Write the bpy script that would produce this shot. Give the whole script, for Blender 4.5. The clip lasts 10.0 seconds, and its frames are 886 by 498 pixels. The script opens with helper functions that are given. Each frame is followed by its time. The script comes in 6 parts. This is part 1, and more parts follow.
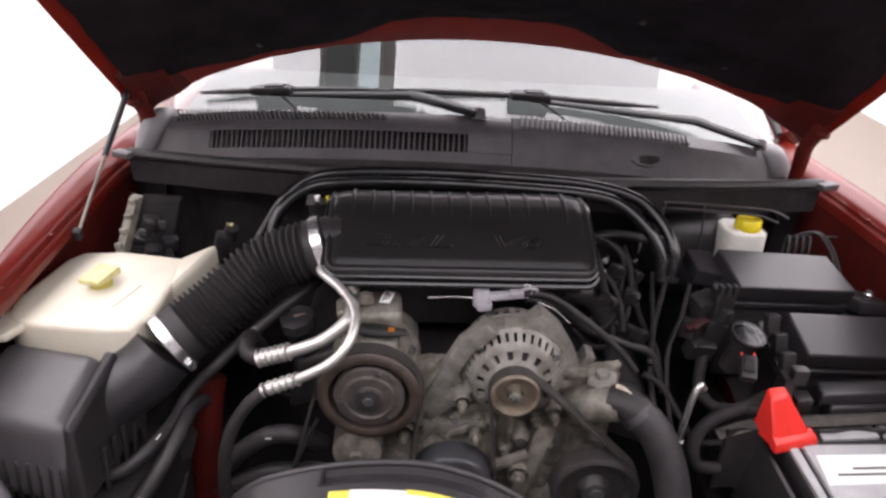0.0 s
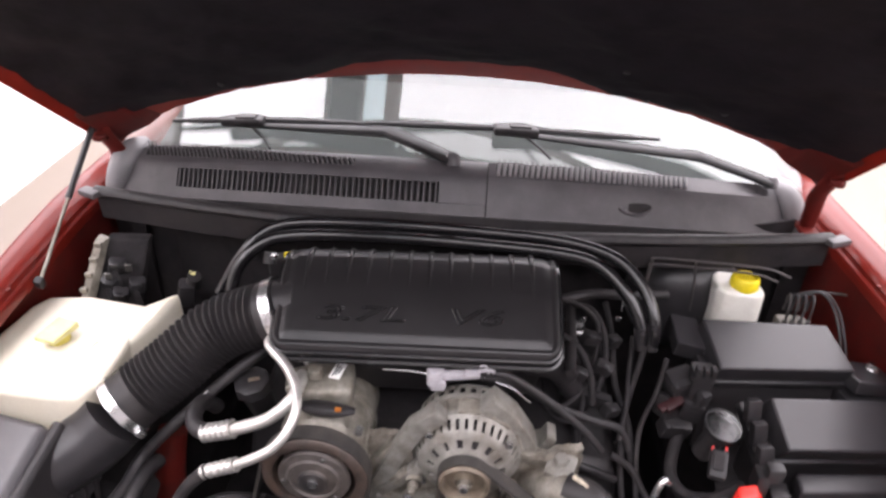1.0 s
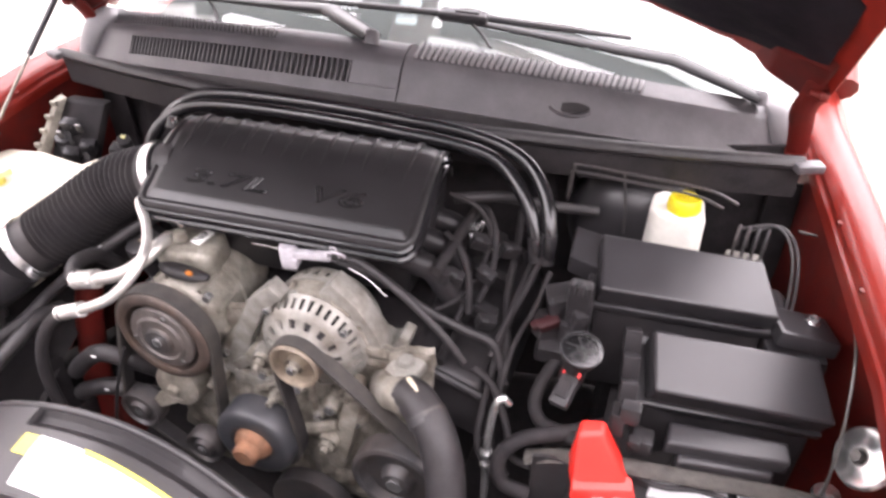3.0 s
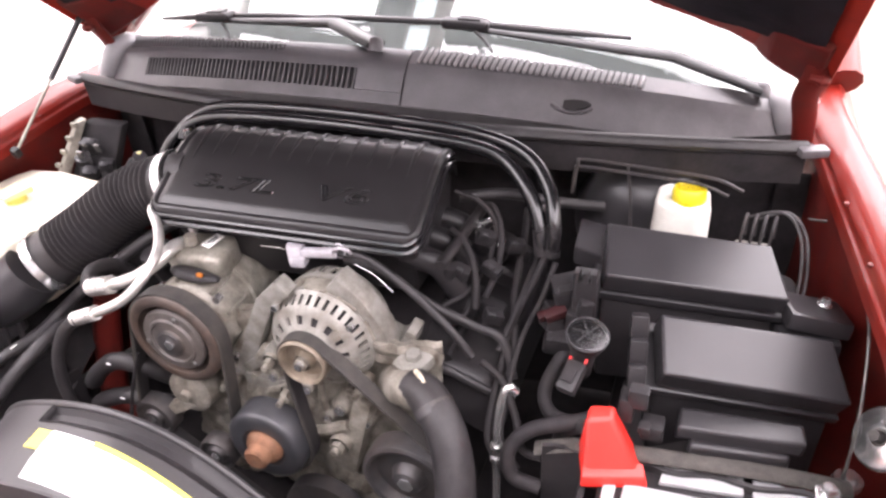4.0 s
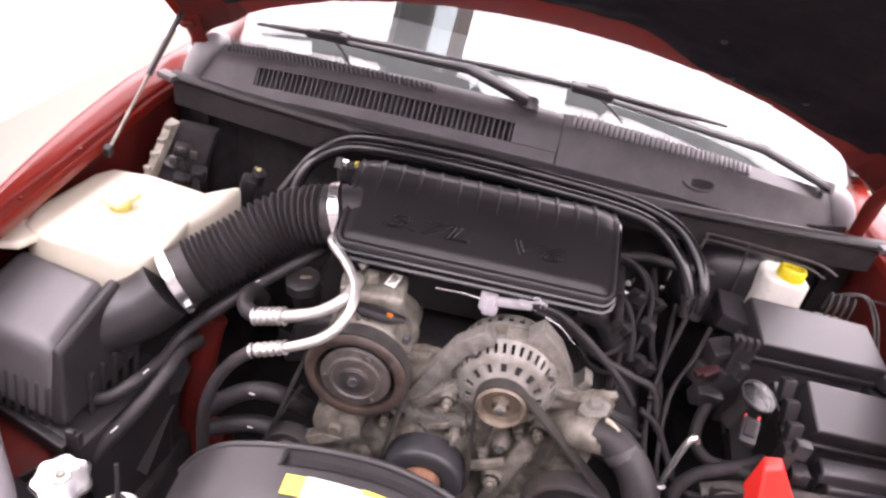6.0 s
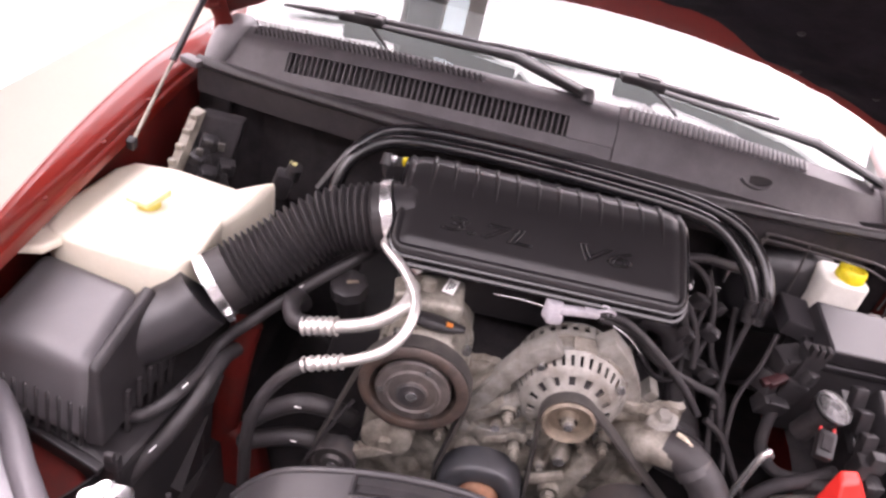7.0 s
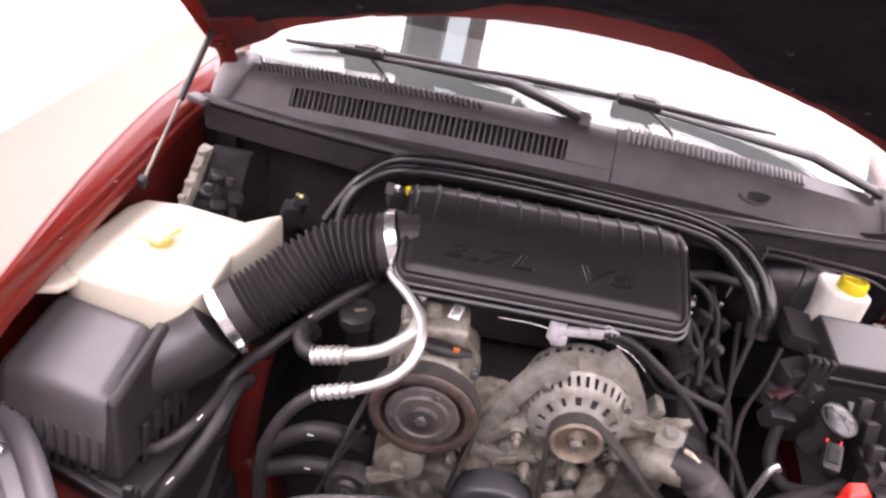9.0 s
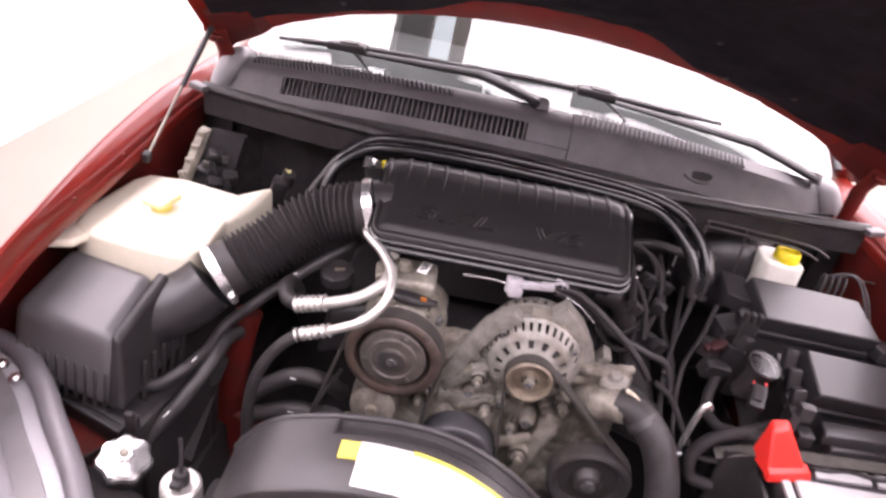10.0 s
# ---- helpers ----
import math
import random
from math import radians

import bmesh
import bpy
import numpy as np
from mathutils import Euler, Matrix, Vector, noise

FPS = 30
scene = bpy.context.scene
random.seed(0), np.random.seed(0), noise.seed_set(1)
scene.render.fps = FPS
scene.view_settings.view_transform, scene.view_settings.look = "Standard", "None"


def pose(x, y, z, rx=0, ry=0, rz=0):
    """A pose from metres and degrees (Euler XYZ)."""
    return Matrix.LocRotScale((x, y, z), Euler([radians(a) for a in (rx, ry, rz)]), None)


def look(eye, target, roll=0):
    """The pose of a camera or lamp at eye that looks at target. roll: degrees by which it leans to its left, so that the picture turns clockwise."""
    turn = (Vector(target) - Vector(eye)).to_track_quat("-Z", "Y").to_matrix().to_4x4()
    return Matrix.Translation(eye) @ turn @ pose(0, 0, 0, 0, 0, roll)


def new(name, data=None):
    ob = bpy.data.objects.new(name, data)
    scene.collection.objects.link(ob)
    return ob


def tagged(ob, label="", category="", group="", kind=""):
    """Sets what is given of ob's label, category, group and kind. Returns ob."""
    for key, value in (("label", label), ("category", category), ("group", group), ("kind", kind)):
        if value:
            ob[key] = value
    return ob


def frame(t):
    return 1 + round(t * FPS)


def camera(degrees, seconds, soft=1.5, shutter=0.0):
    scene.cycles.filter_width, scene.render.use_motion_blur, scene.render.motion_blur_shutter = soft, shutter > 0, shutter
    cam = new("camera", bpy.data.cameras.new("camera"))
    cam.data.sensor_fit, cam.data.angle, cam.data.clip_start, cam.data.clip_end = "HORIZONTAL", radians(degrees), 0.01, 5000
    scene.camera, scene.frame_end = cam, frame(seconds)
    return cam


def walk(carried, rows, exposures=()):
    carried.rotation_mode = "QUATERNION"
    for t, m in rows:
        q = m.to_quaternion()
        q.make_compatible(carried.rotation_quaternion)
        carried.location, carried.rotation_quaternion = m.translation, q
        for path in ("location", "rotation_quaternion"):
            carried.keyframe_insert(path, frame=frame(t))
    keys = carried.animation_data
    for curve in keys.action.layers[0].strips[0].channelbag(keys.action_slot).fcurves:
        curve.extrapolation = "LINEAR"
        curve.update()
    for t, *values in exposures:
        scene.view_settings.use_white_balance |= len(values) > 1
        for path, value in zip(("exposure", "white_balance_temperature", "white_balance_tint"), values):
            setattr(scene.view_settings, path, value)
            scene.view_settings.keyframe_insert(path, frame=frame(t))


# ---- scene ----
cam = camera(64.0, 10.0, soft=2.6, shutter=0.5)
PATH = [
    (0, (-0.073, -0.218, 1.61), (-0.058, 1.562, 0.698), 2.9),
    (0.5, (-0.078, -0.169, 1.675), (-0.04, 1.575, 0.697), 4.4),
    (1, (0.074, -0.033, 1.778), (-0.054, 1.645, 0.697), 1.7),
    (1.5, (0.269, 0.059, 1.836), (-0.173, 1.604, 0.646), 0.8),
    (2, (0.34, 0.066, 1.772), (-0.128, 1.61, 0.591), 2.0),
    (2.5, (0.439, 0.084, 1.693), (-0.048, 1.598, 0.479), 0.3),
    (3, (0.516, 0.077, 1.64), (-0.034, 1.587, 0.45), -0.4),
    (3.2, (0.556, 0.068, 1.601), (-0.032, 1.598, 0.456), -1.2),
    (4.3, (0.559, 0.035, 1.586), (-0.077, 1.585, 0.493), -3.4),
    (4.5, (0.503, 0.028, 1.628), (-0.081, 1.567, 0.492), -1.7),
    (5, (0.315, -0.013, 1.738), (-0.207, 1.512, 0.555), 2.9),
    (5.2, (0.258, -0.06, 1.741), (-0.25, 1.499, 0.596), 4.7),
    (6.3, (-0.111, -0.131, 1.661), (-0.136, 1.555, 0.586), 12.9),
    (6.5, (-0.146, -0.099, 1.662), (-0.168, 1.562, 0.549), 12.7),
    (7, (-0.169, -0.066, 1.646), (-0.19, 1.588, 0.522), 13.9),
    (7.5, (-0.224, -0.069, 1.649), (-0.258, 1.603, 0.552), 15.1),
    (8, (-0.233, -0.077, 1.659), (-0.279, 1.604, 0.576), 14.4),
    (8.5, (-0.185, -0.061, 1.671), (-0.245, 1.608, 0.57), 12.2),
    (9, (-0.164, -0.077, 1.675), (-0.222, 1.598, 0.583), 11.3),
    (9.5, (-0.11, -0.118, 1.682), (-0.208, 1.568, 0.61), 10.4),
    (10, (-0.085, -0.247, 1.662), (-0.157, 1.47, 0.64), 11.4),
]
EXPOSURES = [(0, -0.85, 6500, 9), (0.5, -0.58, 6500, 9), (1, -0.3, 6500, 10), (1.5, -0.15, 6500, 11), (2, 0.12, 6500, 12), (2.5, 0.42, 6550, 12), (4.5, 0.48, 6600, 13),
             (5, 0.33, 6600, 14), (6.5, 0.11, 6700, 21), (10, 0.02, 6700, 21)]
walk(cam, [(t, look(eye, target, roll)) for t, eye, target, roll in PATH], EXPOSURES)


# ---- light and room exposure ----
world = bpy.data.worlds.new("workshop_air")
world.use_nodes = True
world.node_tree.nodes["Background"].inputs[0].default_value = (1.0, 0.97, 0.94, 1)
world.node_tree.nodes["Background"].inputs[1].default_value = 0.3
scene.world = world
PANEL_LIGHT = 9.0


# ---- materials ----
def material(name, colour, rough=0.5, metal=0.0, vary=0.25, scale=40.0, bump=0.15, coat=0.0,
             dirt=None, dirt_amount=0.0, dirt_scale=14.0, fine=260.0, spec=0.5, trans=0.0):
    """A principled surface with grain, two scales of colour change, optional dirt patches and fine relief."""
    m = bpy.data.materials.new(name)
    m.use_nodes = True
    nt = m.node_tree
    bs = nt.nodes["Principled BSDF"]
    bs.inputs["Metallic"].default_value = metal
    bs.inputs["Coat Weight"].default_value = coat
    bs.inputs["Coat Roughness"].default_value = 0.06
    bs.inputs["Specular IOR Level"].default_value = spec
    bs.inputs["Transmission Weight"].default_value = trans
    co = nt.nodes.new("ShaderNodeTexCoord")
    big = nt.nodes.new("ShaderNodeTexNoise")
    big.inputs["Scale"].default_value = scale
    big.inputs["Detail"].default_value = 5
    small = nt.nodes.new("ShaderNodeTexNoise")
    small.inputs["Scale"].default_value = fine
    small.inputs["Detail"].default_value = 3
    for n in (big, small):
        nt.links.new(co.outputs["Object"], n.inputs["Vector"])
    ramp = nt.nodes.new("ShaderNodeMapRange")
    ramp.inputs["From Min"].default_value, ramp.inputs["From Max"].default_value = 0.3, 0.7
    ramp.inputs["To Min"].default_value, ramp.inputs["To Max"].default_value = 1 - vary, 1 + vary
    nt.links.new(big.outputs["Fac"], ramp.inputs["Value"])
    grain = nt.nodes.new("ShaderNodeMapRange")
    grain.inputs["From Min"].default_value, grain.inputs["From Max"].default_value = 0.3, 0.7
    grain.inputs["To Min"].default_value, grain.inputs["To Max"].default_value = 1 - vary * 0.4, 1 + vary * 0.4
    nt.links.new(small.outputs["Fac"], grain.inputs["Value"])
    both = nt.nodes.new("ShaderNodeMath")
    both.operation = "MULTIPLY"
    nt.links.new(ramp.outputs[0], both.inputs[0])
    nt.links.new(grain.outputs[0], both.inputs[1])
    tone = nt.nodes.new("ShaderNodeVectorMath")
    tone.operation = "SCALE"
    tone.inputs[0].default_value = colour
    nt.links.new(both.outputs[0], tone.inputs["Scale"])
    out = tone.outputs[0]
    rough_map = nt.nodes.new("ShaderNodeMapRange")
    rough_map.inputs["From Min"].default_value, rough_map.inputs["From Max"].default_value = 0.3, 0.7
    rough_map.inputs["To Min"].default_value = max(0.02, rough * 0.93)
    rough_map.inputs["To Max"].default_value = min(1.0, rough * 1.07)
    nt.links.new(big.outputs["Fac"], rough_map.inputs["Value"])
    nt.links.new(rough_map.outputs[0], bs.inputs["Roughness"])
    if dirt:
        patch = nt.nodes.new("ShaderNodeTexNoise")
        patch.inputs["Scale"].default_value = dirt_scale
        patch.inputs["Detail"].default_value = 8
        patch.inputs["Roughness"].default_value = 0.65
        nt.links.new(co.outputs["Object"], patch.inputs["Vector"])
        step = nt.nodes.new("ShaderNodeMapRange")
        step.inputs["From Min"].default_value, step.inputs["From Max"].default_value = 0.44, 0.66
        step.inputs["To Min"].default_value, step.inputs["To Max"].default_value = 0.0, dirt_amount
        nt.links.new(patch.outputs["Fac"], step.inputs["Value"])
        mix = nt.nodes.new("ShaderNodeMix")
        mix.data_type = "RGBA"
        nt.links.new(step.outputs[0], mix.inputs["Factor"])
        nt.links.new(out, mix.inputs["A"])
        mix.inputs["B"].default_value = (*dirt, 1)
        out = mix.outputs["Result"]
    nt.links.new(out, bs.inputs["Base Color"])
    if bump:
        b = nt.nodes.new("ShaderNodeBump")
        b.inputs["Strength"].default_value = bump
        b.inputs["Distance"].default_value = 0.0012
        nt.links.new(small.outputs["Fac"], b.inputs["Height"])
        nt.links.new(b.outputs[0], bs.inputs["Normal"])
    return m


def glow(name, colour, strength):
    m = bpy.data.materials.new(name)
    m.use_nodes = True
    bs = m.node_tree.nodes["Principled BSDF"]
    bs.inputs["Base Color"].default_value = (*colour, 1)
    bs.inputs["Emission Color"].default_value = (*colour, 1)
    bs.inputs["Emission Strength"].default_value = strength
    return m


RED = material("red_car_paint", (0.135, 0.0105, 0.0065), 0.34, 0.0, 0.08, 4, 0.015, 0.12, spec=0.30)
# brighter copy of the red, with light bounced off the windscreen put in
HOODRED = material("bounce_lit_hood_red", (0.22, 0.016, 0.009), 0.5, 0.0, 0.10, 8, 0.03, 0.0, dirt=(0.12, 0.015, 0.010), dirt_amount=0.35, spec=0.12)
RIBGREY = material("pale_grey_rib_plastic", (0.17, 0.163, 0.17), 0.4, 0.0, 0.12, 18, 0.1, dirt=(0.22, 0.21, 0.21), dirt_amount=0.3)
GLOSS = material("glossy_black_plastic", (0.012, 0.0112, 0.0125), 0.17, 0.0, 0.10, 20, 0.05, spec=0.55)
ARM = material("matt_black_wiper_paint", (0.012, 0.0115, 0.0125), 0.42, 0.0, 0.15, 20, 0.1, spec=0.3)
RED_IN = material("red_inner_paint", (0.105, 0.0100, 0.0075), 0.55, 0.0, 0.14, 9, 0.05, 0.0, dirt=(0.045, 0.016, 0.013), dirt_amount=0.6, spec=0.22)
BLACK = material("black_moulded_plastic", (0.021, 0.0195, 0.021), 0.42, 0.0, 0.2, 30, 0.12, dirt=(0.038, 0.033, 0.033), dirt_amount=0.3, spec=0.30)
PLENUM = material("smooth_black_plenum_plastic", (0.0140, 0.0128, 0.0138), 0.32, 0.0, 0.08, 14, 0.04, spec=0.40, fine=380)
SHROUD = material("shroud_plastic", (0.033, 0.031, 0.033), 0.4, 0.0, 0.10, 10, 0.06, dirt=(0.05, 0.046, 0.046), dirt_amount=0.35)
SMOKE = material("smoky_grey_plastic", (0.045, 0.044, 0.047), 0.3, 0.0, 0.1, 40, 0.05)
CRUST = material("dried_coolant_crust", (0.50, 0.44, 0.34), 0.8, 0.0, 0.25, 90, 0.6)
SATIN = material("satin_black_plastic", (0.024, 0.0225, 0.0245), 0.34, 0.0, 0.10, 12, 0.10, spec=0.44, fine=420)
FILTERLID = material("worn_satin_plastic", (0.075, 0.071, 0.075), 0.38, 0.0, 0.08, 16, 0.06, dirt=(0.075, 0.07, 0.07), dirt_amount=0.3)
COWL = material("weathered_grey_plastic", (0.062, 0.057, 0.062), 0.42, 0.0, 0.14, 18, 0.2, dirt=(0.105, 0.098, 0.102), dirt_amount=0.4, spec=0.45)
RUBBER = material("black_rubber", (0.025, 0.023, 0.0245), 0.50, 0.0, 0.25, 50, 0.2, dirt=(0.055, 0.048, 0.044), dirt_amount=0.22, spec=0.36)
BELTRUB = material("worn_belt_rubber", (0.035, 0.032, 0.03), 0.7, 0.0, 0.25, 60, 0.2, dirt=(0.10, 0.085, 0.07), dirt_amount=0.4)
# near-black for grimy parts and for shade painted into the cowl's openings
DARK = material("grime_and_shade_black", (0.021, 0.019, 0.0205), 0.65, 0.0, 0.3, 30, 0.2, dirt=(0.050, 0.044, 0.042), dirt_amount=0.3, spec=0.16)
LINER = material("hood_liner_felt", (0.0105, 0.0088, 0.0120), 0.75, 0.0, 0.4, 18, 0.6, dirt=(0.020, 0.0165, 0.021), dirt_amount=0.45, dirt_scale=9, fine=70, spec=0.14)
CAST = material("dirty_cast_aluminium", (0.27, 0.25, 0.215), 0.52, 0.35, 0.3, 40, 0.5, dirt=(0.085, 0.065, 0.045), dirt_amount=0.75, dirt_scale=22)
ALTCAST = material("cast_aluminium_housing", (0.26, 0.25, 0.228), 0.48, 0.3, 0.22, 40, 0.4, dirt=(0.10, 0.08, 0.058), dirt_amount=0.6, dirt_scale=26)
COMPCAST = material("oily_cast_aluminium", (0.27, 0.255, 0.22), 0.45, 0.3, 0.28, 45, 0.4, dirt=(0.09, 0.07, 0.05), dirt_amount=0.65, dirt_scale=20)
DULLSTEEL = material("dull_grey_steel", (0.16, 0.155, 0.15), 0.35, 0.7, 0.2, 60, 0.1, dirt=(0.05, 0.04, 0.035), dirt_amount=0.4)
ALU = material("bare_aluminium_tube", (0.66, 0.645, 0.62), 0.33, 0.7, 0.12, 40, 0.12, dirt=(0.36, 0.33, 0.29), dirt_amount=0.35)
STEEL = material("bright_zinc_steel", (0.72, 0.72, 0.72), 0.25, 0.9, 0.12, 60, 0.1)
CLUTCH = material("dusty_brown_clutch_steel", (0.095, 0.083, 0.078), 0.55, 0.2, 0.25, 60, 0.2, dirt=(0.15, 0.12, 0.10), dirt_amount=0.5)
PULLEY = material("dark_pulley_steel", (0.05, 0.048, 0.05), 0.48, 0.3, 0.25, 40, 0.2, dirt=(0.085, 0.065, 0.055), dirt_amount=0.45)
BROWNP = material("rust_tinted_pulley_steel", (0.07, 0.054, 0.047), 0.52, 0.25, 0.3, 45, 0.3, dirt=(0.125, 0.078, 0.056), dirt_amount=0.6)
RUST = material("rusted_steel", (0.2, 0.09, 0.05), 0.75, 0.1, 0.4, 50, 0.5, dirt=(0.34, 0.2, 0.12), dirt_amount=0.5)
BLUEP = material("blue_black_pulley", (0.042, 0.044, 0.05), 0.42, 0.2, 0.15, 30, 0.1, dirt=(0.07, 0.06, 0.055), dirt_amount=0.3)
BRASSY = material("tan_pulley_face", (0.20, 0.165, 0.125), 0.5, 0.25, 0.25, 50, 0.2, dirt=(0.10, 0.07, 0.05), dirt_amount=0.6)
TANK = material("milky_tank_plastic", (0.77, 0.72, 0.60), 0.42, 0.0, 0.07, 9, 0.05, dirt=(0.62, 0.55, 0.42), dirt_amount=0.45, dirt_scale=6)
MILKY = material("milky_reservoir_plastic", (0.74, 0.72, 0.66), 0.4, 0.0, 0.06, 16, 0.05, dirt=(0.5, 0.46, 0.4), dirt_amount=0.4)
YELLOW = material("yellow_cap_plastic", (0.78, 0.62, 0.02), 0.4, 0.0, 0.1, 60, 0.1)
PALEYELLOW = material("pale_yellow_cap_plastic", (0.62, 0.58, 0.27), 0.42, 0.0, 0.12, 60, 0.1)
CAPYELLOW = material("tank_cap_yellow_plastic", (0.60, 0.52, 0.10), 0.42, 0.0, 0.12, 60, 0.1)
REDPL = material("red_terminal_plastic", (0.72, 0.03, 0.022), 0.4, 0.0, 0.08, 30, 0.06)
REDCLIP = material("red_clip_plastic", (0.55, 0.03, 0.03), 0.45, 0.0, 0.1, 30, 0.06)
PAPER = material("white_label_paper", (0.84, 0.84, 0.82), 0.5, 0.0, 0.03, 30, 0.0)
INK = material("grey_label_print", (0.09, 0.09, 0.09), 0.6, 0.0, 0.05, 30, 0.0)
YLABEL = material("yellow_label_print", (0.74, 0.64, 0.10), 0.5, 0.0, 0.05, 30, 0.0)
BATTERY = material("pale_grey_battery_plastic", (0.36, 0.36, 0.365), 0.45, 0.0, 0.10, 25, 0.08, dirt=(0.2, 0.2, 0.2), dirt_amount=0.35)
GREYCLIP = material("grey_connector_plastic", (0.38, 0.365, 0.39), 0.45, 0.0, 0.15, 60, 0.1)
DASH = material("dashboard_vinyl", (0.03, 0.0295, 0.03), 0.7, 0.0, 0.08, 30, 0.2)
LOCKGREY = material("dark_grey_plastic", (0.045, 0.044, 0.046), 0.45, 0.0, 0.1, 60, 0.1)
FLOOR = material("pale_sealed_floor", (0.205, 0.170, 0.142), 0.55, 0.0, 0.05, 1.5, 0.02, dirt=(0.175, 0.146, 0.122), dirt_amount=0.3, dirt_scale=1.2, fine=60)
WALL = material("white_wall_paint", (0.84, 0.83, 0.81), 0.7, 0.0, 0.02, 1.2, 0.03, fine=80)
CEIL = material("white_ceiling_paint", (0.8, 0.8, 0.79), 0.8, 0.0, 0.03, 1.0, 0.03, fine=80)
BEAM = material("dark_beam_paint", (0.018, 0.021, 0.024), 0.6, 0.2, 0.1, 8, 0.05)
PANEL = glow("lit_diffuser", (0.99, 0.94, 1.0), PANEL_LIGHT)
FRONTPANEL = glow("soft_lit_diffuser", (0.99, 0.94, 1.0), PANEL_LIGHT * 0.68)
REFLECTION_FILL = glow("reflection_fill_glow", (0.96, 0.95, 1.0), PANEL_LIGHT * 0.5)
COOLPANEL = glow("cool_lit_diffuser", (0.80, 0.92, 1.0), PANEL_LIGHT * 0.6)
GREYWALL = material("bounce_cutting_wall_grey", (0.40, 0.385, 0.395), 0.7, 0.0, 0.05, 1.2, 0.03, fine=80)

GLASS = bpy.data.materials.new("windscreen_glass")
GLASS.use_nodes = True
_nt = GLASS.node_tree
_nt.nodes.remove(_nt.nodes["Principled BSDF"])
_clear = _nt.nodes.new("ShaderNodeBsdfTransparent")
_clear.inputs[0].default_value = (0.94, 0.97, 0.96, 1)
_gloss = _nt.nodes.new("ShaderNodeBsdfGlossy")
_gloss.inputs["Roughness"].default_value = 0.015
_lw = _nt.nodes.new("ShaderNodeLayerWeight")
_lw.inputs["Blend"].default_value = 0.5
_pw = _nt.nodes.new("ShaderNodeMath")
_pw.operation = "POWER"
_pw.inputs[1].default_value = 5.0
_fr = _nt.nodes.new("ShaderNodeMath")
_fr.operation = "MULTIPLY_ADD"
_fr.inputs[1].default_value = 0.88
_fr.inputs[2].default_value = 0.066
_nt.links.new(_lw.outputs["Facing"], _pw.inputs[0])
_nt.links.new(_pw.outputs[0], _fr.inputs[0])
_mx = _nt.nodes.new("ShaderNodeMixShader")
_nt.links.new(_fr.outputs[0], _mx.inputs[0])
_nt.links.new(_clear.outputs[0], _mx.inputs[1])
_nt.links.new(_gloss.outputs[0], _mx.inputs[2])
_nt.links.new(_mx.outputs[0], _nt.nodes["Material Output"].inputs[0])

CLEARP = bpy.data.materials.new("clear_smoky_plastic")
CLEARP.use_nodes = True
_nt = CLEARP.node_tree
_nt.nodes.remove(_nt.nodes["Principled BSDF"])
_clear = _nt.nodes.new("ShaderNodeBsdfTransparent")
_clear.inputs[0].default_value = (0.50, 0.50, 0.53, 1)
_gloss = _nt.nodes.new("ShaderNodeBsdfGlossy")
_gloss.inputs["Roughness"].default_value = 0.35
_fr = _nt.nodes.new("ShaderNodeFresnel")
_fr.inputs["IOR"].default_value = 1.75
_mx = _nt.nodes.new("ShaderNodeMixShader")
_nt.links.new(_fr.outputs[0], _mx.inputs[0])
_nt.links.new(_clear.outputs[0], _mx.inputs[1])
_nt.links.new(_gloss.outputs[0], _mx.inputs[2])
_nt.links.new(_mx.outputs[0], _nt.nodes["Material Output"].inputs[0])


# ---- building tools ----
def finish(bm, angle=38):
    bmesh.ops.recalc_face_normals(bm, faces=bm.faces)
    lim = radians(angle)
    for f in bm.faces:
        f.smooth = True
    for f in bm.faces:
        near = [g.calc_area() for e in f.edges for g in e.link_faces if g is not f]
        if near and f.calc_area() > 7 * sum(near) / len(near):
            f.smooth = False
    for e in bm.edges:
        if len(e.link_faces) == 2 and e.calc_face_angle(0) > lim:
            e.smooth = False


def mesh_of(name, bm, mat, angle=38):
    finish(bm, angle)
    me = bpy.data.meshes.new(name)
    bm.to_mesh(me)
    bm.free()
    me.materials.append(mat)
    return me


def part(name, bm, mat, parent=None, label="", angle=38):
    """Links a bmesh in world coordinates as one mesh object under a thing or a part."""
    ob = new(name, mesh_of(name, bm, mat, angle))
    if parent is not None:
        ob.parent = parent
        if parent.type == "EMPTY":
            ob.matrix_parent_inverse = parent.matrix_basis.inverted()
    return tagged(ob, label)


def piece(name, me, parent, m):
    """An object of its own on shared mesh data, posed by m in world coordinates."""
    ob = new(name, me)
    ob.parent = parent
    if parent.type == "EMPTY":
        ob.matrix_parent_inverse = parent.matrix_basis.inverted()
    ob.matrix_basis = m
    return ob


def thing(name, at, label, category, group="", kind=""):
    ob = new(name)
    ob.empty_display_size = 0.03
    ob.matrix_basis = Matrix.Translation(at)
    return tagged(ob, label, category, group, kind)


def settle(t, dx, dy, dz):
    """Shifts a whole thing with all its parts."""
    t.location = t.location + Vector((dx, dy, dz))


def plate4(c, lo, hi, grow=0.0, bevel=0.004, seg=2, sink=0.0):
    """A tilted plate under four corners going round: from lo to hi metres along their normal, grown outwards; sink lowers its foot straight down."""
    c = [Vector(p) for p in c]
    mid = sum(c, Vector()) / 4
    n = (c[1] - c[0]).cross(c[3] - c[0]).normalized()
    c = [p + (p - mid).normalized() * grow for p in c]
    return hexa([p - n * lo - Vector((0, 0, sink)) for p in c] + [p - n * hi for p in c], bevel, seg)


